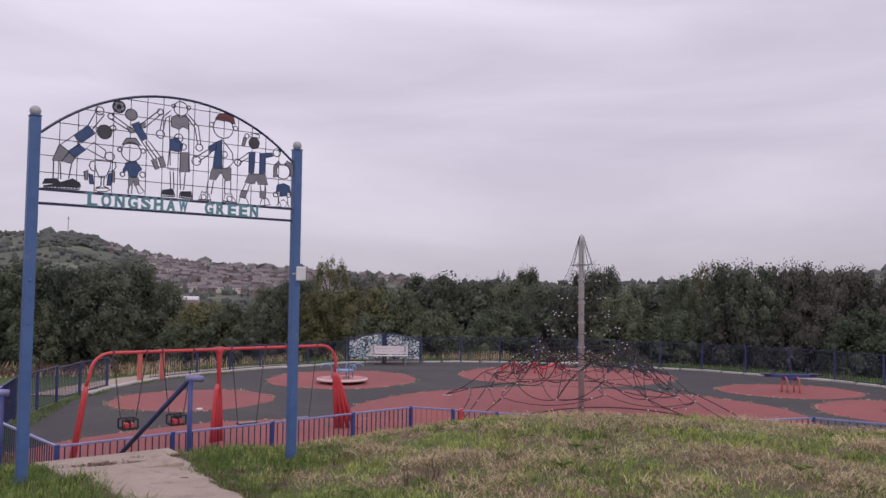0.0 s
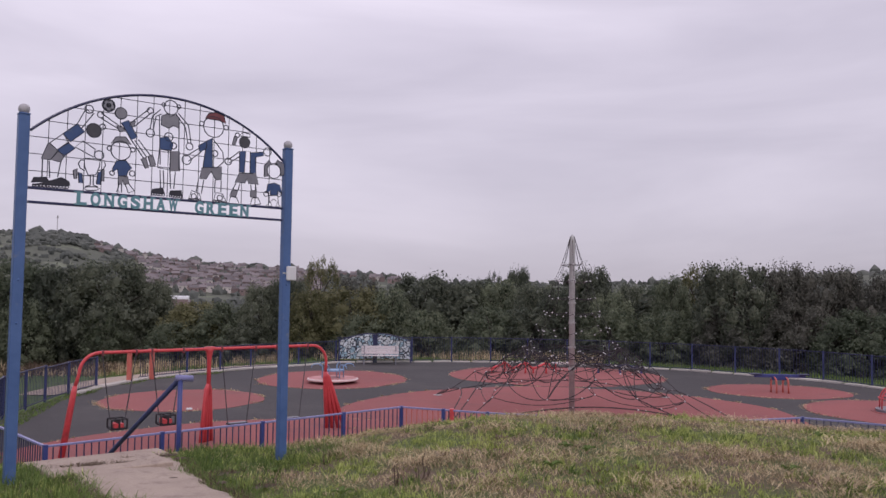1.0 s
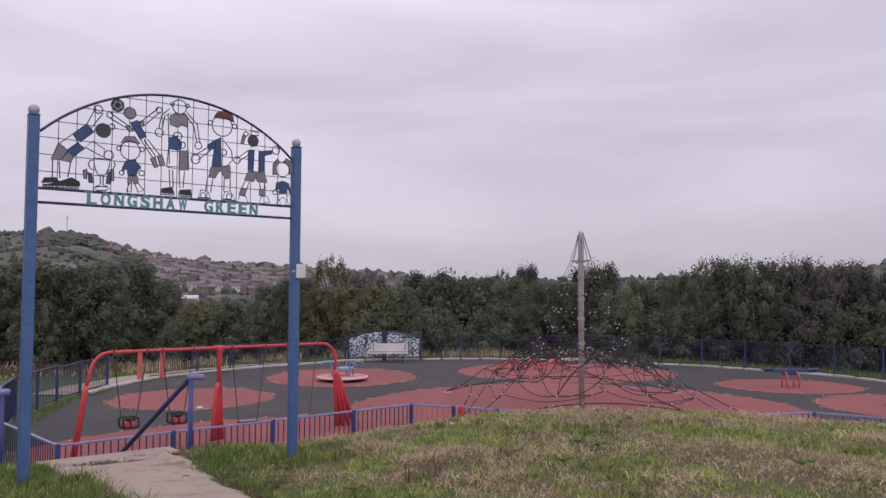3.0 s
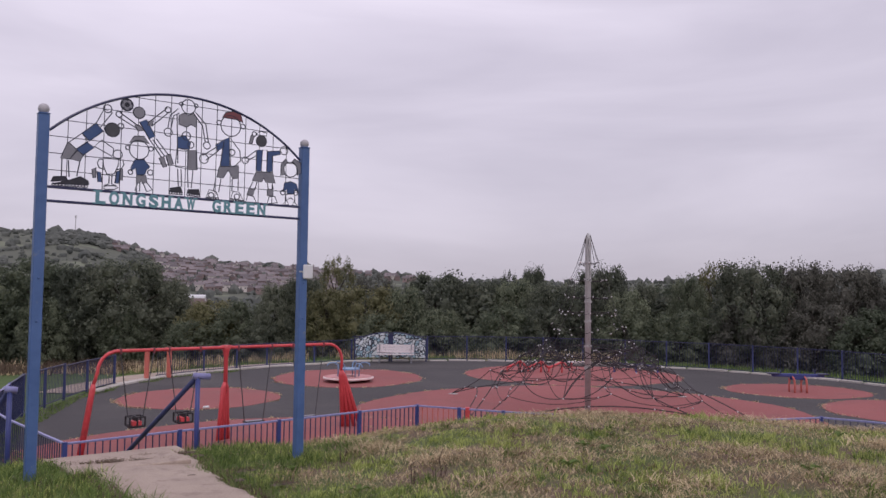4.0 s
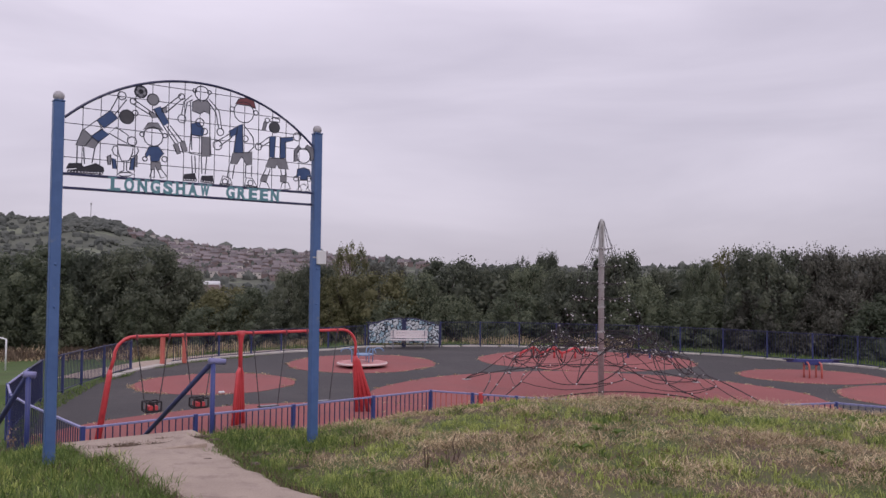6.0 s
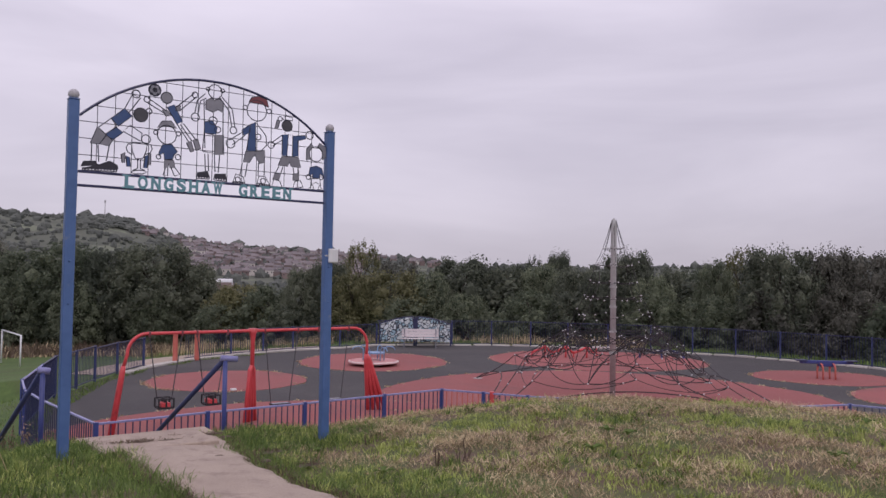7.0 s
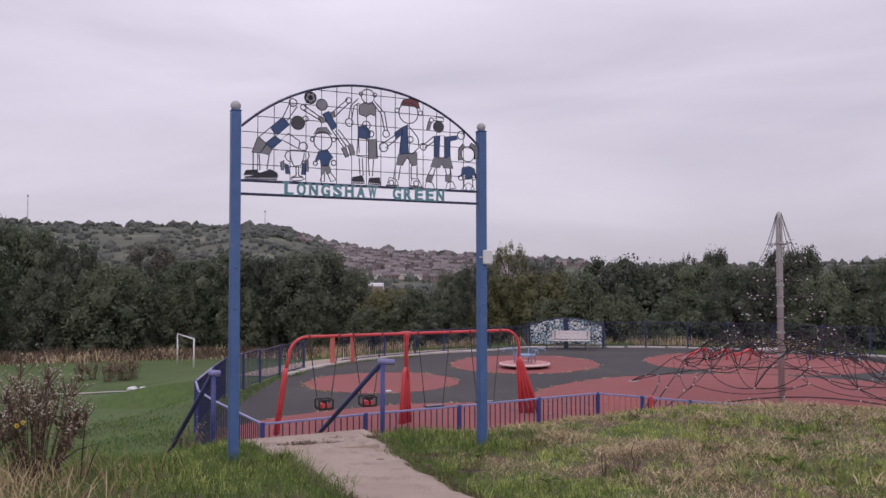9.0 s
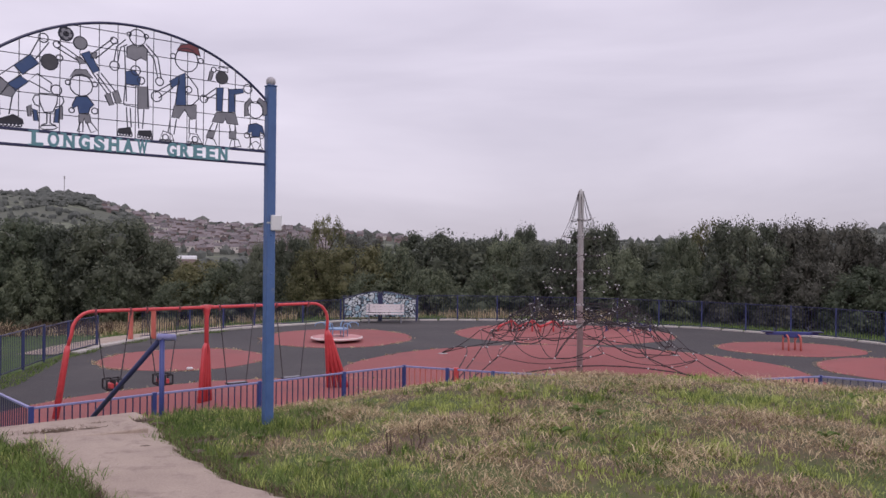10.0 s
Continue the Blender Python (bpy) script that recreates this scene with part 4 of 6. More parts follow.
# ---- swings ----
SW_A, SW_M, SW_B = Vector((-8.02, 16.5, FLOOR)), Vector((-5.5, 18.5, FLOOR)), Vector((-2.8, 20.55, FLOOR))
sw_d = (SW_B - SW_A).normalized()
sw_n = Vector((-sw_d.y, sw_d.x, 0))
BEAM = 2.2
swing_frame = thing("swing_set", pose(0, 0, 0), "red tubular swing frame with rounded corners", "swing frame")
beam_pts = []
up = Vector((0, 0, 1))
beam_pts.append(SW_A + up * 1.45 + sw_d * 0.2)
for a in np.linspace(0, math.pi / 2, 8):
    beam_pts.append(SW_A + sw_d * (0.7 - 0.42 * math.cos(a)) + up * (BEAM - 0.45 + 0.45 * math.sin(a)))
for a in np.linspace(math.pi / 2, 0, 8):
    beam_pts.append(SW_B + sw_d * (-0.62 + 0.42 * math.cos(a)) + up * (BEAM - 0.45 + 0.45 * math.sin(a)))
beam_pts.append(SW_B + up * 1.45 - sw_d * 0.22)
part("beam", Builder().tube(beam_pts, 0.037, 10), SWING_RED, swing_frame, "", True)
part("leg", Builder().tube([SW_A + up * 1.5 + sw_d * 0.21, SW_A + up * 1.38 + sw_d * 0.19, SW_A - up * 0.1 + sw_d * -0.03], [0.045, 0.062, 0.07], 10), SWING_RED, swing_frame, "", True)
part("upright", Builder().tube([SW_M + up * 1.1, SW_M + up * 1.95, SW_M + up * 2.12, SW_M + up * 2.25], [0.05, 0.05, 0.08, 0.13], 10), SWING_RED, swing_frame, "", True)
for k in range(4):
    off = sw_d * (-0.03 + 0.11 * (k - 1.5)) + sw_n * (0.06 * (k - 1.5))
    part("leg", Builder().tube([SW_M + up * 1.38, SW_M + up * 1.25 + off * 0.35, SW_M + off * 1.0 - up * 0.1], [0.045, 0.052, 0.055], 8), SWING_RED, swing_frame, "", True)
    off = sw_d * (-0.08 + 0.15 * k) - sw_n * (0.07 * (k - 1.5))
    part("leg", Builder().tube([SW_B + up * 1.5 - sw_d * 0.22, SW_B + up * 1.35 - sw_d * 0.2 + off * 0.2, SW_B + off - up * 0.1], [0.05, 0.055, 0.06], 8), SWING_RED, swing_frame, "", True)


def swing(mid, spread, seat_h, cradle):
    """A seat on two chains. mid: metres along the beam."""
    base = SW_A + sw_d * mid
    ob = thing("swing", pose(base.x, base.y, FLOOR, 0, 0, math.degrees(math.atan2(sw_d.y, sw_d.x))), "cradle swing seat with black frame and red pad on chains" if cradle else "flat black swing seat hanging on two chains", "swing", "swings on the red frame")
    for sgn in (-1, 1):
        top = Vector((sgn * (spread + 0.2), 0, BEAM - 0.04))
        low = Vector((sgn * spread, 0, seat_h + (0.2 if cradle else 0.02)))
        chain = part("chain", Builder().tube([top, low], 0.011, 6), CHAIN, ob)
        for i in range(1, 24):
            q = top.lerp(low, i / 24)
            part("link", LINK, None, chain, at=pose(q.x, q.y, q.z, 0, 0, 90 * (i % 2)))
        part("bracket", Builder().box(top.x - 0.022, -0.046, BEAM - 0.075, top.x + 0.022, 0.046, BEAM + 0.052, None, 0.008), CUT_RED, ob)
        part("hanger_bolt", Builder().tube([(top.x, 0, BEAM - 0.12), (top.x, 0, BEAM - 0.06)], 0.016, 6), CHAIN, ob)
    if cradle:
        b = Builder()
        for z in (seat_h, seat_h + 0.2):
            b.tube([(-spread, -0.16, z), (spread, -0.16, z), (spread, 0.16, z), (-spread, 0.16, z)], 0.018, 6, 0, True)
        for sx in (-1, 1):
            for sy in (-1, 1):
                b.tube([(sx * spread, sy * 0.16, seat_h), (sx * spread, sy * 0.16, seat_h + 0.2)], 0.02, 6)
        part("cage", b, RUBBER, ob)
        part("seat_pad", Builder().box(-0.1, -0.14, seat_h + 0.015, 0.1, 0.14, seat_h + 0.11, None, 0.006), SWING_RED, ob, "red moulded seat liner")
        part("middle_strap", Builder().box(-0.014, -0.185, seat_h - 0.02, 0.014, 0.185, seat_h + 0.21, None, 0.004), RUBBER, ob)
        part("seat", Builder().box(-spread, -0.15, seat_h - 0.03, spread, 0.15, seat_h, None, 0.01), RUBBER, ob)
    else:
        part("seat", Builder().box(-spread - 0.01, -0.1, seat_h - 0.02, spread + 0.01, 0.1, seat_h + 0.02, None, 0.012), RUBBER, ob)
        part("seat_top", Builder().box(-spread + 0.02, -0.08, seat_h + 0.02, spread - 0.02, 0.08, seat_h + 0.026), CUT_GREY, ob, "worn grey seat top")


link = Builder()
link.tube([(0.012 * math.cos(a), 0, 0.03 * math.sin(a)) for a in np.linspace(0, 5.5, 8)], 0.005, 4, 0, True)
LINK = link.data("link", CHAIN)
for mid, cradle in ((1.12, True), (2.2, True), (3.95, False), (5.4, False)):
    swing(mid, 0.24 if not cradle else 0.165, 0.38 if not cradle else 0.53, cradle)


# ---- rope climbing net ----
MAST = Vector((4.1, 23.75, FLOOR))
rope_net = thing("rope_net", pose(MAST.x, MAST.y, MAST.z), "slack black rope climbing pyramid on a tall steel mast", "climbing net")
part("mast", Builder().tube([(0, 0, -0.1), (0, 0, 5.2), (0, 0, 5.36), (0, 0, 5.44)], [0.088, 0.088, 0.08, 0.03], 14), STEEL, rope_net, "weathered galvanised steel mast", True)
for z in (4.55, 4.0, 3.35, 2.75, 2.0, 1.35):
    part("collar", Builder().tube([(0, 0, z - 0.03), (0, 0, z + 0.03)], 0.115, 12), STEEL, rope_net)
LEVEL = [(5.38, 0.08), (4.55, 0.37), (4.05, 0.62), (3.55, 0.8), (3.1, 1.02), (2.6, 1.3), (2.1, 1.75), (1.65, 2.5), (0.95, 3.8), (0.04, 5.75)]
rng = random.Random(11)
nodes = []
for li, (z, r) in enumerate(LEVEL):
    ring = []
    for k in range(8):
        a = radians(45 * k)
        rad = r * (1.0 if k % 2 else 0.74)
        jig = 0.0 if li in (0, len(LEVEL) - 1) else 0.07 * min(r, 2.0)
        zz = z + (rng.uniform(-1.6, 0.6) * jig if li else 0)
        ring.append(Vector((rad * math.cos(a) + rng.uniform(-jig, jig), rad * math.sin(a) + rng.uniform(-jig, jig), max(zz, 0.03))))
    nodes.append(ring)
KNOT_MESH = Builder().ball((0, 0, 0), 0.026, seg=8, flat=0.8).data("rope_clamp", KNOT)


def rope(p, q, sag, thick=0.012, bow=(0.0, 0.0)):
    """A slack rope from p to q. bow: how far its middle swings aside."""
    pts = [p.lerp(q, t) + Vector((bow[0], bow[1], -sag)) * (4 * t * (1 - t)) for t in np.linspace(0, 1, 8)]
    for v in pts:
        v.z = max(v.z, 0.02)
    part("rope", Builder().tube(pts, thick, 5), ROPE, rope_net)
    return pts


def clamp(p):
    part("rope_clamp", KNOT_MESH, None, rope_net, at=Matrix.Translation(p))


THICK = [0.008, 0.006, 0.006, 0.006, 0.006, 0.007, 0.008, 0.009, 0.011, 0.011]
for li in range(len(nodes) - 1):
    for k in range(8):
        if li == 0 or k % 2 or li < len(nodes) - 2:
            rope(nodes[li][k], nodes[li + 1][k], 0.03 if li < 5 else 0.1, THICK[li] * (1.1 if k % 2 else 0.85))
for li in range(1, len(nodes) - 1):
    for k in range(8):
        p, q = nodes[li][k], nodes[li][(k + 1) % 8]
        rope(p, q, (0.1 if li < 5 else 0.09) * (p - q).length, THICK[li] * 0.85)
        if li in (1, 2, 3, 4, 6):
            rope(nodes[li][k], Vector((0.1 * math.cos(radians(45 * k)), 0.1 * math.sin(radians(45 * k)), LEVEL[li][0] - 0.05)), 0.04, THICK[li] * 0.85)
        clamp(p)
        if li >= 4:
            m = p.lerp(q, rng.uniform(0.35, 0.65))
            m.z = max(m.z - 0.13 * (p - q).length, 0.05)
            clamp(m)
# tangle of sagging inner meshes, waist high round the mast
mesh_ring = []
for r, z, count in ((0.9, 1.5, 8), (1.5, 1.7, 11), (2.1, 1.5, 13), (2.7, 1.1, 13)):
    turn = rng.uniform(0, 1)
    mesh_ring.append([Vector((r * math.cos(turn + 6.283 * i / count), r * math.sin(turn + 6.283 * i / count), z + rng.uniform(-0.4, 0.35))) for i in range(count)])
for j, ring in enumerate(mesh_ring):
    count = len(ring)
    for i, p in enumerate(ring):
        rope(p, ring[(i + 1) % count], rng.uniform(0.0, 0.3), 0.012, (rng.uniform(-0.15, 0.15), rng.uniform(-0.15, 0.15)))
        clamp(p)
        if j:
            near = sorted(mesh_ring[j - 1], key=lambda v: (v - p).length)
            rope(p, near[0], rng.uniform(-0.15, 0.25), 0.012)
            if i % 2:
                rope(p, near[1], rng.uniform(0.0, 0.35), 0.011)
        if i % 2 == 0:
            high = min(nodes[5] + nodes[6], key=lambda v: (v - p).length)
            rope(p, high, rng.uniform(-0.1, 0.2), 0.01)
for k in range(44):
    p = rng.choice(mesh_ring[1] + mesh_ring[2])
    q = rng.choice([v for v in mesh_ring[1] + mesh_ring[2] + mesh_ring[3] if 0.4 < (v - p).length < 1.8])
    rope(p, q, rng.uniform(-0.25, 0.35), 0.012, (rng.uniform(-0.2, 0.2), rng.uniform(-0.2, 0.2)))
# outer skirt: slanting ropes from the waist to the ground lines
for i, p in enumerate(mesh_ring[3]):
    low = min(nodes[8], key=lambda v: (v - p).length)
    pts = rope(p, low, rng.uniform(-0.1, 0.3), 0.01, (rng.uniform(-0.2, 0.2), rng.uniform(-0.2, 0.2)))
    clamp(pts[4])
    if i % 4 == 1:
        foot = min((nodes[9][k] for k in (1, 3, 5, 7)), key=lambda v: (v - p).length)
        pts = rope(p, foot, rng.uniform(0.0, 0.35), 0.015)
        clamp(pts[3])
# stiff loops standing up out of the slack net
for k in range(6):
    a = 1.05 * k + 0.4
    p = Vector((1.9 * math.cos(a), 1.9 * math.sin(a), 1.4))
    rope(p, p + Vector((rng.uniform(-0.5, 0.5), rng.uniform(-0.5, 0.5), rng.uniform(0.3, 0.6))), -0.1, 0.011, (rng.uniform(-0.2, 0.2), 0.1))
for k in (1, 3, 5, 7):
    p, q = nodes[-1][k], nodes[-1][(k + 2) % 8]
    pts = [p.lerp(q, t) * (1 - 0.35 * t * (1 - t) * 4 * 0.5) + Vector((0, 0, 0.62 * (4 * t * (1 - t)) ** 0.8)) for t in np.linspace(0, 1, 13)]
    part("rope", Builder().tube(pts, 0.016, 5), ROPE, rope_net)
    for v in pts[2:-2:3]:
        part("rope_clamp", KNOT_MESH, None, rope_net, at=Matrix.Translation(v))
    a = radians(45 * k)
    part("anchor", Builder().box(-0.12, -0.12, -0.02, 0.12, 0.12, 0.03, None, 0.01), STEEL, rope_net, at=pose(5.7 * math.cos(a), 5.7 * math.sin(a), 0, 0, 0, 45))


# ---- roundabouts, seesaw and balance beams ----
roundabout = thing("roundabout", pose(-4.07, 31.4, FLOOR), "low pink roundabout with light blue grab rails", "roundabout")
part("pivot", Builder().drum((0, 0, -0.02), 0.35, 0.35, 0.14), STEEL, roundabout)
part("deck", Builder().drum((0, 0, 0.11), 0.93, 0.95, 0.1, 0, 36), DISC_PINK, roundabout)
part("rim", Builder().tube([(0.97 * math.cos(a), 0.97 * math.sin(a), 0.16) for a in np.linspace(0, 2 * math.pi, 37)[:-1]], 0.045, 8, 0, True), RIM_PALE, roundabout, "pale worn rim", True)
part("top_plate", Builder().drum((0.05, 0.0, 0.48), 0.4, 0.4, 0.05), SKY_BLUE, roundabout)
for k in range(6):
    a = radians(60 * k + 15)
    c, s = math.cos(a), math.sin(a)
    pts = [(0.42 * c, 0.42 * s, 0.2), (0.42 * c, 0.42 * s, 0.62)] + [((0.42 + 0.22 - 0.22 * math.cos(b)) * c, (0.42 + 0.22 - 0.22 * math.cos(b)) * s, 0.62 + 0.14 * math.sin(b)) for b in np.linspace(0.3, math.pi, 6)]
    part("grab_rail", Builder().tube(pts, 0.022, 8), SKY_BLUE, roundabout, "", True)

seesaw = thing("seesaw", pose(13.05, 29.7, FLOOR, 0, 0, -4), "blue seesaw beam on two red hoop legs", "seesaw")
for dx in (-0.22, 0.22):
    b = Builder().tube([(dx, -0.3, -0.02), (dx, -0.3, 0.42)] + [(dx, -0.3 * math.cos(a), 0.42 + 0.16 * math.sin(a)) for a in np.linspace(0.4, 2.74, 6)] + [(dx, 0.3, 0.42), (dx, 0.3, -0.02)], 0.03, 8)
    b.tube([(dx - 0.1, 0, -0.02), (dx - 0.1, 0, 0.35), (dx - 0.05, 0, 0.5), (dx + 0.05, 0, 0.5), (dx + 0.1, 0, 0.35), (dx + 0.1, 0, -0.02)], 0.03, 8)
    part("hoop_leg", b, ORANGE_RED, seesaw, "", True)
part("hub", Builder().box(-0.3, -0.07, 0.47, 0.3, 0.07, 0.59, None, 0.02), RAIL_BLUE, seesaw)
part("axle", Builder().tube([(-0.3, 0, 0.56), (0.3, 0, 0.56)], 0.05, 10), STEEL, seesaw)
part("beam", Builder().box(-0.95, -0.07, 0.57, 0.95, 0.07, 0.69, None, 0.015), RAIL_BLUE, seesaw)
for sx in (-1, 1):
    part("seat", Builder().box(sx * 0.9 - 0.2, -0.16, 0.66, sx * 0.9 + 0.2, 0.16, 0.71, None, 0.02), RAIL_DARK, seesaw)
    part("grab_handle", Builder().tube([(sx * 0.62, -0.16, 0.84), (sx * 0.62, 0, 0.7), (sx * 0.62, 0.16, 0.84)], 0.018, 6), RAIL_DARK, seesaw)

spinner = thing("spinner", pose(14.75, 24.5, FLOOR), "small roundabout with red hoop rails and a pale deck", "roundabout")
part("deck", Builder().drum((0, 0, 0.02), 0.8, 0.82, 0.09, 0, 32), CUT_GREY, spinner)
part("collar", Builder().drum((0, 0, 0.0), 0.95, 0.92, 0.03, 0, 32), RED_PAD, spinner)
for k in range(4):
    a = radians(45 * k)
    c, s = math.cos(a), math.sin(a)
    part("hoop_rail", Builder().tube([(0.72 * c * math.cos(b), 0.72 * s * math.cos(b), 0.1 + 0.8 * math.sin(b) ** 0.6) for b in np.linspace(0.001, math.pi - 0.001, 15)], 0.024, 8), SWING_RED, spinner, "", True)
part("ring_rail", Builder().tube([(0.72 * math.cos(a), 0.72 * math.sin(a), 0.45) for a in np.linspace(0, 2 * math.pi, 25)[:-1]], 0.02, 6, 0, True), SWING_RED, spinner, "", True)

zigzag = thing("balance_trail", pose(2.6, 36.2, FLOOR), "red zigzag balance rails on short posts", "balance trail")
for k in range(3):
    off = 0.95 * k
    pts = [(off + 0.0, 0.0, 0.2), (off + 0.3, 0.1, 0.3), (off + 0.62, -0.15, 0.5), (off + 0.95, 0.05, 0.2)]
    for j, dy in enumerate((0.0, 0.16)):
        part("rail", Builder().tube([(x, y + dy, z) for x, y, z in pts], 0.05, 8), SWING_RED, zigzag, "", True)
    part("post", Builder().tube([(off + 0.02, 0.05, -0.02), (off + 0.02, 0.05, 0.2)], 0.04, 8), SWING_RED, zigzag, "", True)
    part("post", Builder().tube([(off + 0.6, -0.05, -0.02), (off + 0.6, -0.05, 0.48)], 0.04, 8), SWING_RED, zigzag, "", True)
plank = thing("balance_plank", pose(6.0, 36.9, FLOOR), "pale plank on two short steel posts", "balance plank")
part("board", Builder().box(-0.5, -0.12, 0.4, 0.65, 0.12, 0.46, None, 0.01), BENCH_PALE, plank)
for dx in (-0.35, 0.5):
    part("post", Builder().tube([(dx, 0, -0.02), (dx, 0, 0.4)], 0.04, 8), SWING_RED, plank)
blue_trail = thing("balance_beam", pose(7.5, 36.6, FLOOR), "dark blue wavy balance beam on posts", "balance beam")
part("beam", Builder().tube([(0.25 * i, 0.1 * math.sin(i), 0.34 + 0.08 * math.sin(1.5 * i)) for i in range(9)], 0.05, 8), RAIL_DARK, blue_trail, "", True)
for dx in (0.1, 1.1, 2.1):
    part("post", Builder().tube([(dx, 0.05, -0.02), (dx, 0.05, 0.3)], 0.045, 8), RAIL_BLUE, blue_trail)


# ---- mural boards and bench ----
def mural(x0, x1, z_out, z_in, mirrored):
    n = 9
    b = Builder()
    for i in range(n):
        f = i / (n - 1)
        g = f if not mirrored else 1 - f
        x = x0 + (x1 - x0) * f
        z = z_out + (z_in - z_out) * math.sin(g * math.pi / 2)
        b.add([(x, -0.015, 0.2), (x, 0.015, 0.2), (x, 0.015, z), (x, -0.015, z)])
    for i in range(n - 1):
        k = 4 * i
        for j in range(4):
            b.face((k + j, k + 4 + j, k + 4 + (j + 1) % 4, k + (j + 1) % 4))
    b.face((0, 1, 2, 3))
    b.face((4 * n - 1, 4 * n - 2, 4 * n - 3, 4 * n - 4))
    board = part("painted_board", b, MURAL, mural_wall, "pale board painted with dark curling outlines and blue patches")
    frame_pts = [(x0 + (x1 - x0) * i / 8, -0.01, z_out + (z_in - z_out) * math.sin((i / 8 if not mirrored else 1 - i / 8) * math.pi / 2) + 0.02) for i in range(9)]
    part("board_frame", Builder().tube(frame_pts, 0.03, 6), RAIL_DARK, board)


mural_wall = thing("mural_boards", pose(-3.05, 40.95, FLOOR, 0, 0, 3), "two curved-top painted boards in a dark steel frame", "mural")
mural(-1.8, -0.12, 1.12, 1.48, False)
mural(0.12, 1.8, 1.12, 1.48, True)
for x, h in ((-1.84, 1.2), (-0.06, 1.5), (0.06, 1.5), (1.84, 1.2)):
    part("post", Builder().box(x - 0.04, -0.04, -0.1, x + 0.04, 0.04, h, None, 0.008), RAIL_DARK, mural_wall)
part("centre_panel", Builder().box(-0.12, -0.02, 0.5, 0.12, 0.02, 1.42), RAIL_DARK, mural_wall)
bench = thing("bench", pose(-2.75, 40.2, FLOOR, 0, 0, 3), "pale weathered bench in front of the mural", "bench")
for i in range(3):
    part("seat_slat", Builder().box(-0.95, -0.32 + 0.14 * i, 0.42, 0.95, -0.2 + 0.14 * i, 0.46, None, 0.008), BENCH_PALE, bench)
for i in range(3):
    part("back_slat", Builder().box(-0.95, 0.1 + 0.02 * i, 0.5 + 0.14 * i, 0.95, 0.13 + 0.02 * i, 0.63 + 0.14 * i, None, 0.008), BENCH_PALE, bench)
for x in (-0.8, 0.8):
    part("leg", Builder().box(x - 0.03, -0.3, -0.02, x + 0.03, 0.1, 0.42, None, 0.01), CUT_GREY, bench)
    part("back_post", Builder().box(x - 0.03, 0.1, -0.02, x + 0.03, 0.2, 0.92, None, 0.01), CUT_GREY, bench)


# ---- field: goal, stones ----
gxa, gya = -26.4, 45.5
gxb, gyb = -30.0, 49.7
gd = Vector((gxb - gxa, gyb - gya, 0))
gz = height(gxa, gya)
goal = thing("goal", pose(gxa, gya, gz), "white metal football goal frame on the field", "goal")
part("post", Builder().tube([(0, 0, -0.1), (0, 0, 1.8)], 0.05, 10), WHITE_PLASTIC, goal, "", True)
part("post", Builder().tube([(gd.x, gd.y, -0.3), (gd.x, gd.y, 1.8)], 0.05, 10), WHITE_PLASTIC, goal, "", True)
part("crossbar", Builder().tube([(0, 0, 1.8), (gd.x, gd.y, 1.8)], 0.05, 10), WHITE_PLASTIC, goal, "", True)


def stone(x, y, r):
    bm = bmesh.new()
    bmesh.ops.create_icosphere(bm, subdivisions=2, radius=r)
    for v in bm.verts:
        v.co *= 1 + 0.2 * noise.noise(v.co * 6 + Vector((x, y, 0)))
        v.co.z *= 0.45
    solid("stone", Builder().take(bm), WHITE_PLASTIC, "pale stone lying on the grass", "stone", at=pose(x, y, height(x, y) + r * 0.2))


stone(-21.9, 32.1, 0.24)
stone(-20.5, 34.9, 0.17)
stone(-21.5, 32.3, 0.18)
stone(-19.8, 22.0, 0.14)
solid("litter", Builder().box(-0.09, -0.05, 0, 0.09, 0.05, 0.07, None, 0.02), WHITE_PLASTIC, "crumpled white paper cup on the red pad", "litter", at=pose(-7.42, 23.56, FLOOR + 0.008, 0, 0, 30))
# worn dirt track across the field
track = Builder()
for i in range(41):
    f = i / 40
    x, y = -40 + 19.5 * f + 8 * max(f - 0.55, 0), 16 + 18.5 * f
    for s in (-0.22, 0.22):
        px, py = x - 0.68 * s, y + 0.73 * s
        track.v.append((px, py, height(px, py) + 0.03))
    if i:
        k = 2 * i
        track.face((k - 2, k - 1, k + 1, k))
solid("track", track, KERB, "pale worn gravel track across the field", "track", "structure", True)

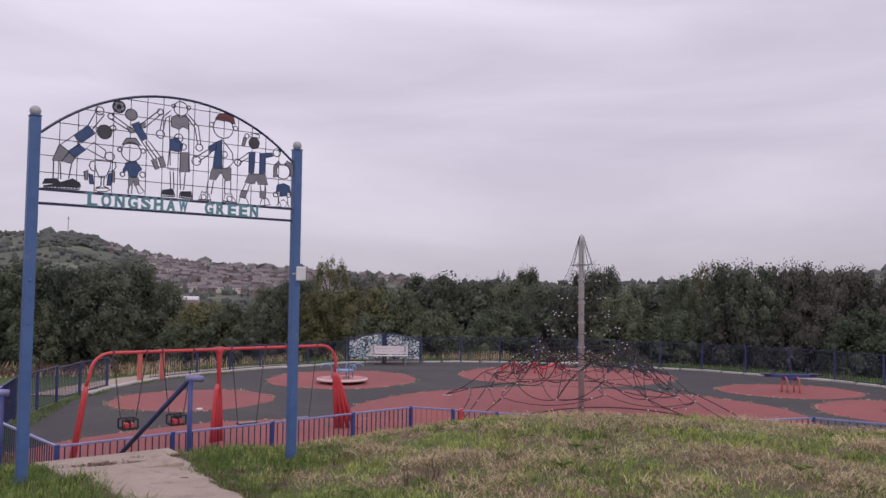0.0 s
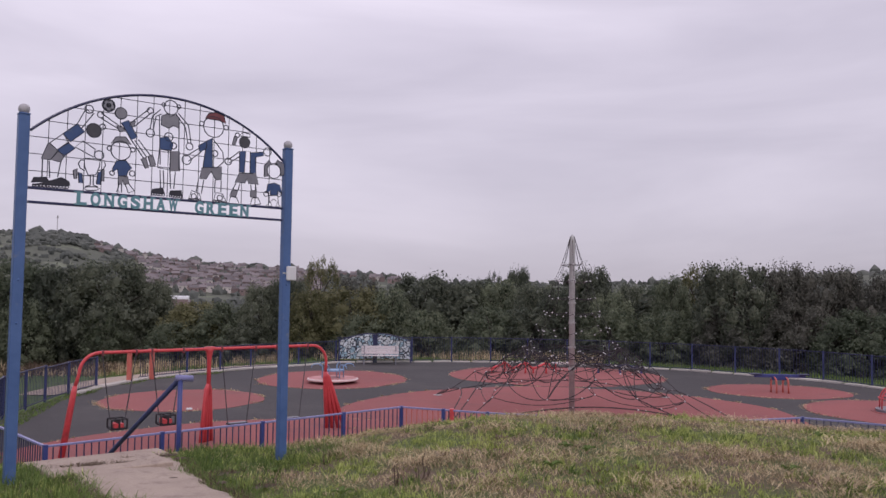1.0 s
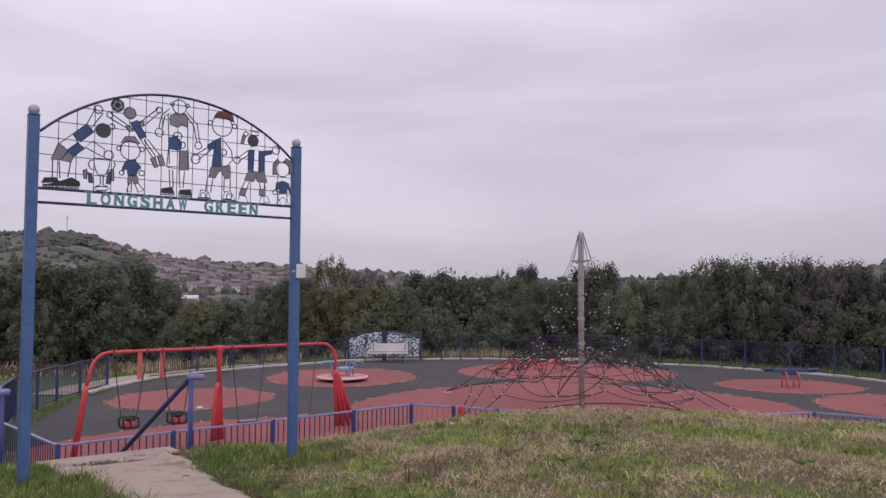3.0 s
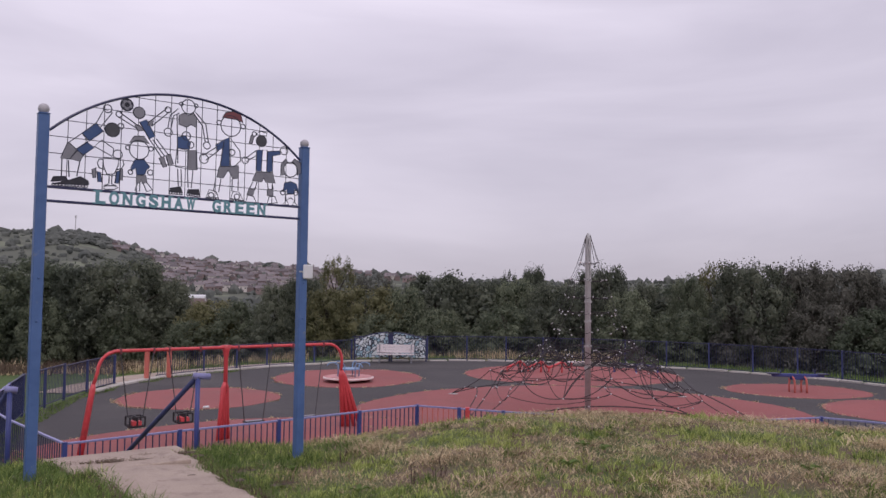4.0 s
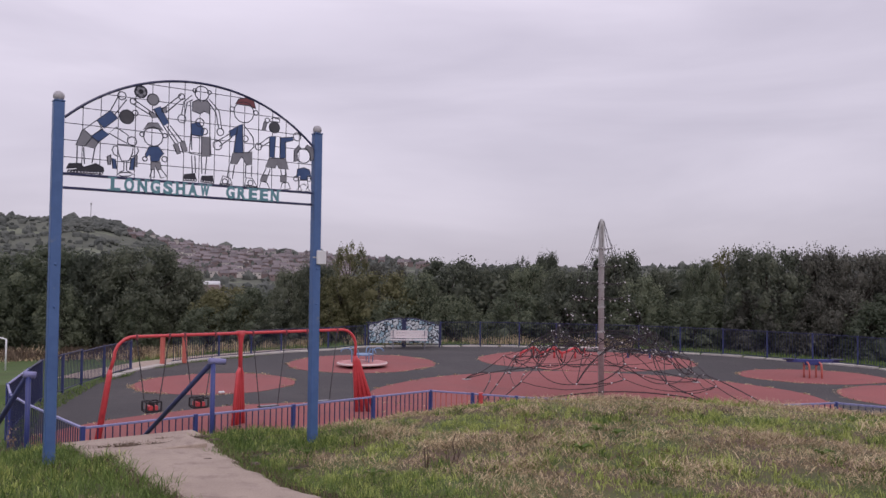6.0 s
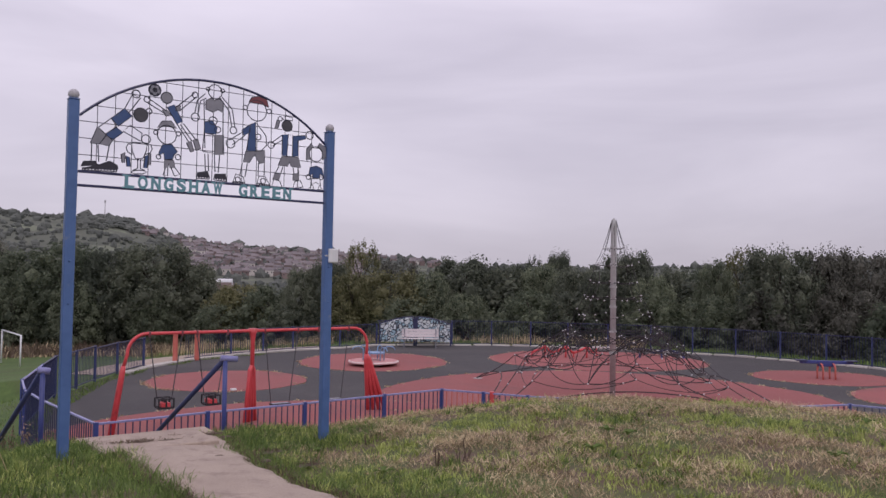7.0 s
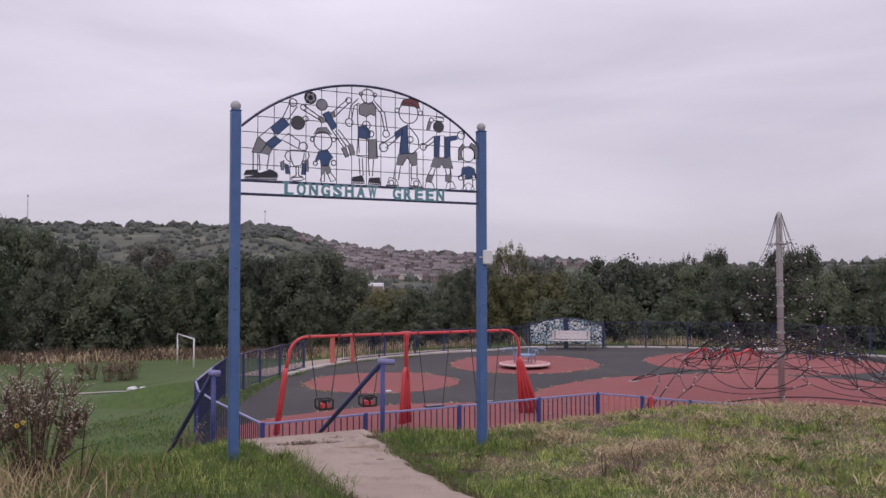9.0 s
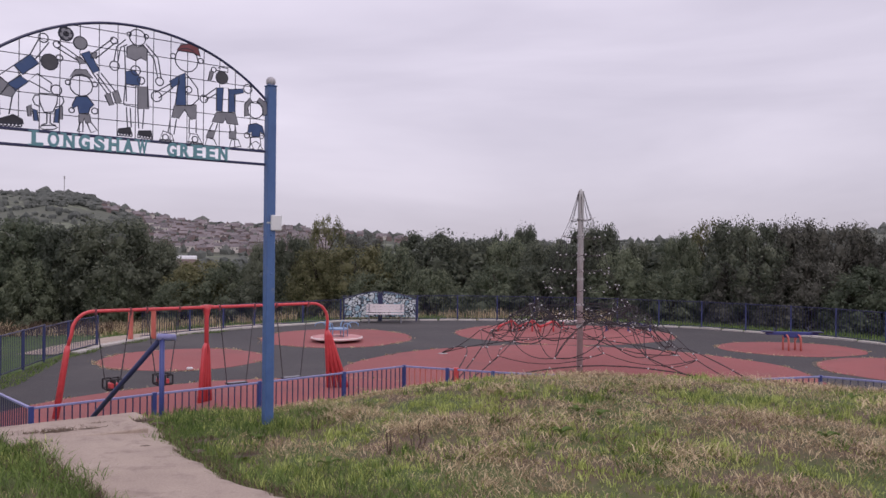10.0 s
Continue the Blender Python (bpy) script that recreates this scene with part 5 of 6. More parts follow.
# ---- trees ----
def tree_meshes(seed, lobes, base, belly, leaves, size, airy):
    """A tree one metre high and one wide: trunk with limbs, and a crown of leafy lobes with gaps. base: foot of the crown, belly: height of its widest part."""
    rg = np.random.default_rng(seed)
    wood = Builder()
    wood.tube([(0, 0, -0.1), (0.01, 0, 0.15), (-0.01, 0.01, 0.45), (0.0, 0, 0.82)], [0.035, 0.028, 0.02, 0.006], 7)
    centres = []
    for i in range(lobes):
        a = 2.4 * i + rg.uniform(-0.5, 0.5)
        h = base + (0.93 - base) * (i + 0.5) / lobes + rg.uniform(-0.04, 0.04)
        g = (h - belly) / ((1.0 - belly) if h > belly else (belly - base + 0.25))
        env = 0.5 * math.sqrt(max(1 - g * g, 0.03))
        r = rg.uniform(0.06, 0.13) * (0.62 + 0.76 * env)
        rad = max(env - r * 0.9, 0) * rg.uniform(0.7, 1.06)
        c = np.array((rad * math.cos(a), rad * math.sin(a), min(h, 0.985 - r * 0.7)))
        centres.append((c, r))
        if i % 4 == 0:
            wood.tube([(0, 0, max(h - 0.25, 0.08)), (c[0] * 0.5, c[1] * 0.5, h - 0.1), tuple(c)], [0.013, 0.008, 0.003], 5)
    heart = np.array((0, 0, belly * 0.85))
    ps, ns = [], []
    for c, r in centres:
        n_each = int(leaves / lobes * (r / 0.082) ** 1.3)
        d = rg.normal(size=(n_each, 3))
        d /= np.linalg.norm(d, axis=1)[:, None]
        lump = 1 + 0.16 * np.sin(d[:, 0] * 6 + c[0] * 40 + seed) * np.cos(d[:, 2] * 6 + d[:, 1] * 5 + c[2] * 30)
        low, high = (0.3, 1.35) if airy else (0.55, 1.45)
        p = c + d * (r * (low + (high - low) * rg.random(n_each) ** 0.8) * lump)[:, None]
        out = np.einsum("ij,ij->i", d, (p - heart) / np.linalg.norm(p - heart, axis=1)[:, None])
        keep = (out > -0.25) & (p[:, 2] > 0.01)
        ps.append(p[keep])
        ns.append(d[keep])
    p, d = np.concatenate(ps), np.concatenate(ns)
    n = len(p)
    face = d + rg.normal(size=(n, 3)) * 0.6 + np.array((0, 0, 0.3))
    a = np.cross(face, rg.normal(size=(n, 3)))
    a /= np.linalg.norm(a, axis=1)[:, None]
    b = np.cross(face, a)
    b /= np.linalg.norm(b, axis=1)[:, None]
    s = (size * rg.uniform(0.55, 1.5, n))[:, None]
    vs = np.stack((p - a * s, p - b * s * 0.6, p + a * s, p + b * s * 0.6), 1).reshape(-1, 3)
    inner = Builder()
    for c, r in centres:
        bm = bmesh.new()
        bmesh.ops.create_icosphere(bm, subdivisions=1, radius=r * (0.3 if airy else 0.66))
        for v in bm.verts:
            v.co *= 1 + 0.35 * noise.noise(Vector(v.co) * 26 + Vector(c) * 9)
        inner.take(bm, Matrix.Translation(c))
    return wood, vs, np.arange(n * 4).reshape(-1, 4), inner


TREE_KINDS = []
for spec in ((1, 84, 0.12, 0.5, 19000, 0.0122, False), (2, 80, 0.08, 0.38, 19000, 0.0122, False), (3, 60, 0.18, 0.55, 13000, 0.0115, True), (4, 64, 0.05, 0.3, 12500, 0.0142, False), (6, 44, 0.1, 0.35, 5200, 0.021, False)):
    wood, vs, fs, inner = tree_meshes(*spec)
    TREE_KINDS.append((wood.data("trunk", BARK), [sheet("crown", vs, fs, [leaf]) for leaf in LEAVES], [inner.data("inner_foliage", leaf) for leaf in LEAVES]))
WORDS = ["dense dark green tree in the wood edge", "mid green leafy tree beside the field", "yellowish olive green tree in the wood edge", "dull russet-tinged dark tree behind the fence"]
tr = random.Random(5)


def plant_tree(az, el, dist, wide, kind, leaf):
    """A tree whose top stands el degrees above the level eye line, az degrees off the y axis. wide: crown width in metres."""
    x, y = -0.25 + dist * math.sin(radians(az)), -1.0 + dist * math.cos(radians(az))
    z = height(x, y) - 0.25
    h = 1.47 + dist * math.tan(radians(el)) - z
    trunk, crowns, cores = TREE_KINDS[kind]
    ob = thing("bush" if kind == 3 else "tree", pose(x, y, z, 0, 0, tr.uniform(0, 360)), WORDS[leaf].replace("tree", "bush") if kind == 3 else WORDS[leaf], "bush" if kind == 3 else "tree", "trees round the playground")
    for name, me in (("trunk", trunk), ("crown", crowns[leaf]), ("inner_foliage", cores[leaf])):
        part(name, me, None, ob).scale = (wide, wide, h)


# wood beyond the field
for spec in ((-50, 3.6, 80, 8, 1, 0), (-47, 3.9, 81, 7.5, 0, 1), (-44, 3.5, 80, 7.5, 1, 1), (-41.5, 3.8, 80, 7.5, 0, 1), (-39.1, 3.5, 80, 6.2, 0, 1), (-36.8, 2.4, 78, 6, 1, 0), (-32.1, 2.35, 86, 8, 1, 3),
             (-34.3, 1.0, 72, 8, 3, 1), (-29.4, 1.35, 74, 7, 3, 1), (-26.7, 1.85, 72, 8.5, 1, 1), (-24.3, 1.5, 70, 6, 3, 0), (-21.6, 2.1, 70, 9, 0, 0), (-18.9, 0.9, 71, 5, 0, 0)):
    plant_tree(*spec)
# wood behind the swings and the mural
for spec in ((-16.2, -0.7, 66, 6.5, 3, 2), (-14.0, -0.75, 64, 6, 3, 1), (-11.7, 0.65, 62, 3.6, 0, 0), (-10.0, 1.2, 62, 4.2, 0, 0), (-7.7, 2.55, 74, 4.2, 2, 2), (-5.2, 1.3, 70, 5.5, 2, 3), (-5.6, 0.4, 58, 7.4, 1, 2), (-8.3, 0.15, 57, 4.5, 3, 2),
             (-2.9, 0.45, 57, 4.2, 3, 1), (-0.6, 1.45, 60, 6.6, 1, 0), (2.4, 1.15, 60, 5.6, 0, 0), (4.5, 1.7, 75, 2.2, 2, 0), (6.1, 2.05, 75, 3.2, 0, 0)):
    plant_tree(*spec)
# wood behind the rope net and the seesaw
for spec in ((5.0, 1.0, 58, 5, 1, 1), (7.6, 0.95, 56, 4.8, 0, 0), (10.8, 2.15, 54, 4.6, 0, 0), (8.9, 0.5, 51, 4, 3, 0), (12.7, 0.3, 51, 4, 3, 1), (13.8, 1.0, 57, 2.6, 0, 0), (15.1, 0.95, 58, 2.6, 0, 1), (16.6, 1.4, 54, 3.2, 1, 1),
             (18.5, 2.45, 56, 3.4, 2, 2), (20.7, 2.4, 50, 5.2, 0, 0), (23.4, 2.4, 51, 4.3, 0, 3), (26.3, 2.1, 51, 5, 0, 3), (28.6, 1.55, 51, 4.2, 1, 3), (31.2, 1.8, 51, 5, 0, 3), (34.5, 2.0, 51, 5.5, 1, 0), (38, 1.9, 51, 5.5, 0, 0)):
    plant_tree(*spec)
# lower growth fills the foot of the wood and the gaps between the crowns
FILL_AZ, FILL_EL = [-51, -44, -38, -34, -28, -20, -18, -16, -12, -8, -4, 2, 8, 11, 14, 18, 22, 28, 40], [2.4, 2.2, 1.4, 0.7, 0.6, 0.4, -0.8, -1.2, -0.9, -0.3, -0.2, 0.2, 0.3, 0.4, 0.1, 0.8, 0.9, 0.5, 0.6]
az = -51.0
while az < 39:
    dist = float(np.interp(az, [-50, -24, -12, 0, 32], [77, 70, 62, 54, 48.5]))
    plant_tree(az, float(np.interp(az, FILL_AZ, FILL_EL)) + tr.uniform(-0.35, 0.1), dist + 5.5, tr.uniform(6.0, 7.5), 4, 1 if az < -20 else 0 if az < 20 else 3)
    plant_tree(az + tr.uniform(0.5, 2.0), float(np.interp(az, FILL_AZ, FILL_EL)) - tr.uniform(0.9, 1.5), dist - tr.uniform(0.5, 2.5), tr.uniform(4.2, 5.6), 3, tr.choice((0, 1, 3 if az > 18 else 1)))
    az += tr.uniform(3.6, 4.6)

# ---- far town and wooded hill ----
fr = random.Random(21)
HOUSE = {}
for tone, wall in (("brick", BRICK_FAR), ("pale", RENDER_FAR)):
    b = Builder().box(-5, -4, -4, 5, 4, 5.2)
    roof = Builder()
    k = roof.add([(-5.4, -4.5, 5.0), (5.4, -4.5, 5.0), (5.4, 4.5, 5.0), (-5.4, 4.5, 5.0), (-5.4, 0, 8.2), (5.4, 0, 8.2)])
    for f in ((0, 1, 5, 4), (2, 3, 4, 5), (1, 2, 5), (3, 0, 4), (3, 2, 1, 0)):
        roof.face([k + i for i in f])
    pane = Builder().box(-0.8, -4.05, -0.6, 0.8, -3.95, 0.7)
    HOUSE[tone] = (b.data("wall", wall), roof.data("roof", SLATE_FAR), pane.data("window", PANE_FAR), Builder().box(3.6, -0.5, 6.5, 4.6, 0.5, 9.4).data("chimney", BRICK_FAR))


def far_point(az, r):
    return -0.25 + r * math.sin(radians(az)), -1.0 + r * math.cos(radians(az))


for row in range(12):
    r = 800 + 33 * row
    lo, hi = (-20, -7.5) if row < 9 else (-23, -2)
    n = 22
    for i in range(n):
        a = lo + (hi - lo) * (i + fr.uniform(0.1, 0.9)) / n
        x, y = far_point(a, r + fr.uniform(-18, 18))
        tone = "pale" if fr.random() < 0.27 else "brick"
        ob = thing("house", pose(x, y, height(x, y) + 1.5, 0, 0, -a + fr.choice((0, 0, 12, 90)) + fr.uniform(-8, 8)), "small distant %s house with a tiled roof" % ("pale rendered" if tone == "pale" else "red brick"), "house", "houses of the far town")
        ob.scale = (0.85,) * 3
        w, rf, pn, ch = HOUSE[tone]
        part("wall", w, None, ob)
        rf_ob = part("roof", rf, None, ob)
        part("chimney", ch, None, rf_ob)
        for px, pz in ((-2.4, 2.6), (2.4, 2.6)):
            part("window", pn, None, ob, at=pose(px, 0, pz))
sx, sy = far_point(-17.5, 400)
shed = thing("warehouse", pose(sx, sy, -3.5, 0, 0, 10), "long low white warehouse roof in the far town", "warehouse")
part("wall", Builder().box(-11.8, -5, -8, 7.3, 5, 1.0), BRICK_FAR, shed)
part("roof", Builder().tube([(-12.0, -3.5, 1.2), (7.5, -3.5, 1.2)], 1.5, 12), WHITE_PLASTIC, shed, "white metal roof")


def blob_wood(name, spots, mats, label):
    """Many small rough crowns joined into one far wood."""
    bm = bmesh.new()
    bmesh.ops.create_icosphere(bm, subdivisions=1, radius=1.0)
    base = np.array([v.co[:] for v in bm.verts])
    tri = np.array([[v.index for v in f.verts] for f in bm.faces])
    bm.free()
    rg = np.random.default_rng(len(spots))
    vs, fs = [], []
    for i, (x, y, r, tall) in enumerate(spots):
        k = base * (1 + rg.uniform(-0.38, 0.38, (len(base), 1))) * np.array((r, r, r * tall))
        vs.append(k + np.array((x, y, height(x, y) + r * tall * 0.35)))
        fs.append(tri + i * len(base))
    ob = new(name, sheet(name, np.concatenate(vs), np.concatenate(fs), mats))
    tagged(ob, label, "woodland", kind="stuff")


spots = []
for i in range(1900):
    a, r = fr.uniform(-50, 34), fr.choice((fr.uniform(330, 700), fr.uniform(700, 1240)))
    spots.append((*far_point(a, r), fr.uniform(2.6, 5.6), fr.uniform(0.7, 1.2)))
for i in range(480):
    spots.append((*far_point(fr.uniform(-52, -24), fr.uniform(640, 1220)), fr.uniform(2.0, 5.0), fr.uniform(0.6, 1.1)))
for i in range(760):
    spots.append((*far_point(fr.uniform(-22, -4), fr.uniform(790, 1200)), fr.uniform(2.5, 5.5), fr.uniform(0.7, 1.2)))
for i in range(230):
    a = fr.uniform(-27.2, -20.5)
    spots.append((*far_point(a, fr.uniform(1080, 1260)), fr.uniform(3.5, 6.5), 0.7))
for i in range(620):
    a = fr.uniform(-50, 34)
    spots.append((*far_point(a, fr.uniform(1225, 1275)), fr.choice((2.5, 3, 4, 5.5, 7)) * fr.uniform(0.8, 1.2), fr.uniform(0.6, 1.1)))
for i in range(260):
    # hedge lines across the fields
    line = i // 20
    a = -46 + 3.4 * (line % 7) + (i % 20) * 0.25
    r = 760 + 40 * line + (i % 20) * (6 if line % 2 else -4)
    spots.append((*far_point(a, r), fr.uniform(2.0, 4.0), 0.9))
blob_wood("far_woodland", spots, [HAZY_LEAF], "scattered far trees, hedges and woods on the hillside, greyed with painted haze")
for a, h in ((-24.7, 26.0), (-39.5, 42.0)):
    x, y = far_point(a, 1230)
    tower = thing("radio_mast", pose(x, y, height(x, y)), "thin grey radio mast on the hilltop", "radio mast")
    part("pole", Builder().tube([(0, 0, -2), (0, 0, h)], [0.7, 0.35], 6), STEEL, tower)
    part("aerial", Builder().box(-1.0, -0.5, h - 4, 1.0, 0.5, h - 1), STEEL, tower)


# ---- grass, hay and weeds ----
gr = np.random.default_rng(3)


def on_path(x, y):
    hit = np.zeros(x.shape, bool)
    for (ax, ay), (bx, by), w in zip(path_mid[:-1], path_mid[1:], path_half[1:]):
        dx, dy = bx - ax, by - ay
        t = np.clip(((x - ax) * dx + (y - ay) * dy) / (dx * dx + dy * dy), 0, 1)
        hit |= np.hypot(x - ax - t * dx, y - ay - t * dy) < w - 0.1 + 0.09 * ripple(x, y, 0.17, 0.4)
    s = (x - GATE_A[0]) * ACROSS[0] + (y - GATE_A[1]) * ACROSS[1]
    u = (x - GATE_A[0]) * ALONG[0] + (y - GATE_A[1]) * ALONG[1]
    return hit | ((u > 0.33) & (u < 1.3) & (s > 0.0) & (s < 5))


def blades(name, x, y, tall, wide, lean, mat, label, lift=0.0, way=None):
    """Bent, tapering blades, each five corners, rooted at x, y. way: the direction in which each one leans."""
    n = len(x)
    z = lie(x, y) - 0.012 + lift
    a, b = gr.uniform(0, 2 * np.pi, n), gr.uniform(0, 2 * np.pi, n) if way is None else way
    side = np.stack((np.cos(a), np.sin(a), np.zeros(n)), 1) * (wide * 0.5)[:, None]
    tip = np.stack((np.cos(b), np.sin(b), np.zeros(n)), 1) * (lean * tall)[:, None]
    up = np.zeros((n, 3))
    up[:, 2] = tall * np.sqrt(np.maximum(1 - np.minimum(lean, 0.99) ** 2, 0.02))
    root = np.stack((x, y, z), 1)
    mid = root + up * 0.62 + tip * 0.35
    end = root + up + tip
    verts = np.stack((root - side, root + side, mid + side * 0.7, mid - side * 0.7, end), 1).reshape(-1, 3)
    k = np.arange(n)[:, None] * 5
    faces = np.concatenate((k + np.array((0, 1, 2)), k + np.array((0, 2, 3)), k + np.array((3, 2, 4))))
    ob = new(name, sheet(name, verts, faces, [mat]))
    tagged(ob, label, "grass", kind="stuff")


def tufts(name, x, y, count, tall, spread, wide, lean_low, lean_high, mat, label, lift=0.0):
    """Clumps of blades that lean outwards from the middle of each clump. tall: one height for each clump."""
    n = len(x)
    dx, dy = gr.normal(0, spread, (n, count)), gr.normal(0, spread, (n, count))
    far = np.hypot(dx, dy) / spread
    way = np.arctan2(dy, dx) + gr.normal(0, 0.5, (n, count))
    lean = np.clip(lean_low + (lean_high - lean_low) * far / 2.2 + gr.normal(0, 0.08, (n, count)), 0.03, 0.99)
    high = tall[:, None] * gr.uniform(0.55, 1.15, (n, count)) * (1.1 - 0.22 * np.minimum(far, 2))
    blades(name, (x[:, None] + dx).ravel(), (y[:, None] + dy).ravel(), high.ravel(), gr.uniform(wide * 0.6, wide * 1.4, n * count), lean.ravel(), mat, label, lift, way.ravel())


def scatter(n, x0, x1, y0, y1, keep):
    x, y = gr.uniform(x0, x1, n), gr.uniform(y0, y1, n)
    ok = keep(x, y) & ~on_path(x, y)
    return x[ok], y[ok]


def clear(x, y):
    return edge_distance(x, y) > 0.05


# cut hay lies in drifts: dry where this is high
def dry(x, y):
    return ripple(x, y, 0.5, 2.2) * 0.85 + ripple(x, y, 0.17, 0.7) * 0.45


def lush(x, y):
    """Uncut growth along the path and round the posts."""
    d = np.full(x.shape, 9.0)
    for (ax, ay), (bx, by), w in zip(path_mid[:5], path_mid[1:6], path_half[1:]):
        dx, dy = bx - ax, by - ay
        t = np.clip(((x - ax) * dx + (y - ay) * dy) / (dx * dx + dy * dy), 0, 1)
        d = np.minimum(d, np.hypot(x - ax - t * dx, y - ay - t * dy) - w)
    for px, py in (GATE_A, GATE_B):
        d = np.minimum(d, np.hypot(x - px, y - py) - 0.2)
    return d


def in_sight(x, y):
    return clear(x, y) & (np.abs(x + 0.2) < 0.62 * (y + 1.6))


x, y = scatter(150000, -6, 10.5, 2.6, 12.5, lambda x, y: in_sight(x, y) & (gr.random(x.shape) < np.clip(1.2 - 0.06 * y - 1.8 * np.maximum(dry(x, y) + 0.05, 0), 0.05, 1)))
n = len(x)
blades("grass_blades", x, y, gr.uniform(0.025, 0.06, n), gr.uniform(0.005, 0.011, n), gr.uniform(0.2, 0.9, n), BLADE, "short mown green grass on the bank")
# fresh tufts stand where the cuttings lie thin
x, y = scatter(21000, -6, 10.5, 2.6, 12.5, lambda x, y: in_sight(x, y) & (dry(x, y) + 0.3 * ripple(x, y, 0.09, 1.9) < gr.uniform(-0.5, 0.25, x.shape)))
n = len(x)
tufts("grass_tufts", x, y, 13, gr.uniform(0.04, 0.1, n) * (1 + 0.6 * np.clip(-dry(x, y), 0, 0.9)), 0.026, 0.008, 0.2, 0.85, BLADE, "fresh green tufts among the mown grass")
# darker tussocks, sown thicker so their colour adds shading to the bank
x, y = scatter(2600, -3, 10.5, 3.0, 12.5, lambda x, y: in_sight(x, y) & (ripple(x, y, 0.62, 4.1) > 0.15))
n = len(x)
tufts("dark_tufts", x, y, 18, gr.uniform(0.06, 0.13, n), 0.034, 0.009, 0.3, 0.9, LUSH, "darker green tussocks on the bank, partly painted shading")
# cuttings: short broken stalks in flat mats
x, y = scatter(340000, -4, 10.5, 2.6, 12.0, lambda x, y: in_sight(x, y) & (dry(x, y) > gr.uniform(-0.05, 0.3, x.shape)) & (lush(x, y) > 0.25) & ((x + 2.3) * 0.78 + (y - 5.5) * 0.62 > 0.6))
n = len(x)
blades("cut_hay", x, y, gr.uniform(0.02, 0.075, n), gr.uniform(0.003, 0.007, n), gr.uniform(0.7, 0.995, n), HAY, "drifts of dry brown cut grass on the bank", gr.uniform(0.0, 0.03, n) + 0.07 * gr.random(n) * np.clip(dry(x, y), 0, 1))
x, y = scatter(2600, -3, 10.5, 3.0, 12.0, lambda x, y: in_sight(x, y) & (dry(x, y) > 0.1) & (lush(x, y) > 0.3))
n = len(x)
tufts("hay_tufts", x, y, 18, gr.uniform(0.04, 0.09, n), 0.05, 0.005, 0.55, 0.99, HAY, "small brown heaps of cut grass", 0.02)
# dark debris clumps, extra ones as painted shading, and bare earth showing between them
x, y = scatter(420, -2.5, 10.0, 3.6, 11.5, lambda x, y: in_sight(x, y) & (lush(x, y) > 0.4) & (ripple(x, y, 0.8, 3.3) > 0.0))
n = len(x)
tufts("dark_clumps", x, y, 34, gr.uniform(0.025, 0.06, n), 0.055, 0.008, 0.6, 0.99, WEED_LEAF, "dark brown debris clumps in the mown grass, partly painted shading", 0.035)
# raked heaps of brown cuttings with dark hollows
hx, hy = [], []
for cx, cy, rad in ((-0.35, 6.15, 0.3), (0.45, 7.3, 0.28), (0.7, 6.0, 0.35), (1.9, 7.6, 0.4), (2.4, 6.1, 0.3), (3.2, 8.2, 0.45), (1.2, 8.6, 0.4), (3.9, 6.7, 0.35), (4.8, 8.0, 0.45), (0.2, 5.0, 0.25), (1.5, 5.0, 0.3), (2.9, 5.1, 0.3), (-1.0, 6.9, 0.25), (5.4, 6.9, 0.4)):
    k = int(1500 * rad)
    hx.append(gr.normal(cx, rad * 0.55, k) + 0.0)
    hy.append(gr.normal(cy, rad * 0.4, k))
x, y = np.concatenate(hx), np.concatenate(hy)
n = len(x)
heap = gr.uniform(0.0, 0.07, n)
blades("hay_heaps", x, y, gr.uniform(0.05, 0.16, n), gr.uniform(0.004, 0.009, n), gr.uniform(0.85, 0.998, n), HAY, "raked brown heaps of old cut grass", heap)
# longer dark grass beside the path and posts
x, y = scatter(90000, -6.5, 1.2, 2.6, 9.5, lambda x, y: clear(x, y) & (lush(x, y) < gr.uniform(0.05, 0.75, x.shape)))
n = len(x)
blades("long_grass", x, y, gr.uniform(0.05, 0.16, n), gr.uniform(0.004, 0.009, n), gr.uniform(0.4, 0.97, n), LUSH, "long dark green grass along the path edges")
# reddish dirt and dead stalks along the edges of the path
side = np.array([(v.x, v.y) for v in rows_r[4:44]] + [(v.x, v.y) for v in rows_l[10:44]])
pick = gr.integers(0, len(side), 5200)
x, y = side[pick, 0] + gr.normal(0, 0.05, 5200), side[pick, 1] + gr.normal(0, 0.05, 5200)
blades("path_edge_litter", x, y, gr.uniform(0.015, 0.06, 5200), gr.uniform(0.004, 0.009, 5200), gr.uniform(0.6, 0.99, 5200), BROWN_WEED, "reddish dirt and dead stalks along the path edges", 0.03)
# weeds and litter in the joints at the head of the steps
jx, jy = [], []
for u, s, long in ((1.45, 0.5, 0.1), (1.1, 0.42, 0.16), (0.95, 0.2, 0.12), (1.2, 0.16, 0.08), (0.7, 0.22, 0.1), (1.62, -0.5, 0.14), (1.66, -1.15, 0.12), (0.6, 0.27, 0.2)):
    k = int(900 * long)
    uu, ss = gr.normal(u, long * 0.6, k), gr.normal(s, 0.02, k)
    jx.append(GATE_A[0] + ALONG[0] * uu + ACROSS[0] * ss)
    jy.append(GATE_A[1] + ALONG[1] * uu + ACROSS[1] * ss)
x, y = np.concatenate(jx), np.concatenate(jy)
n = len(x)
blades("joint_weeds", x, y, gr.uniform(0.015, 0.05, n), gr.uniform(0.004, 0.008, n), gr.uniform(0.4, 0.97, n), BROWN_WEED, "small brown weeds growing in the path joints", 0.06)
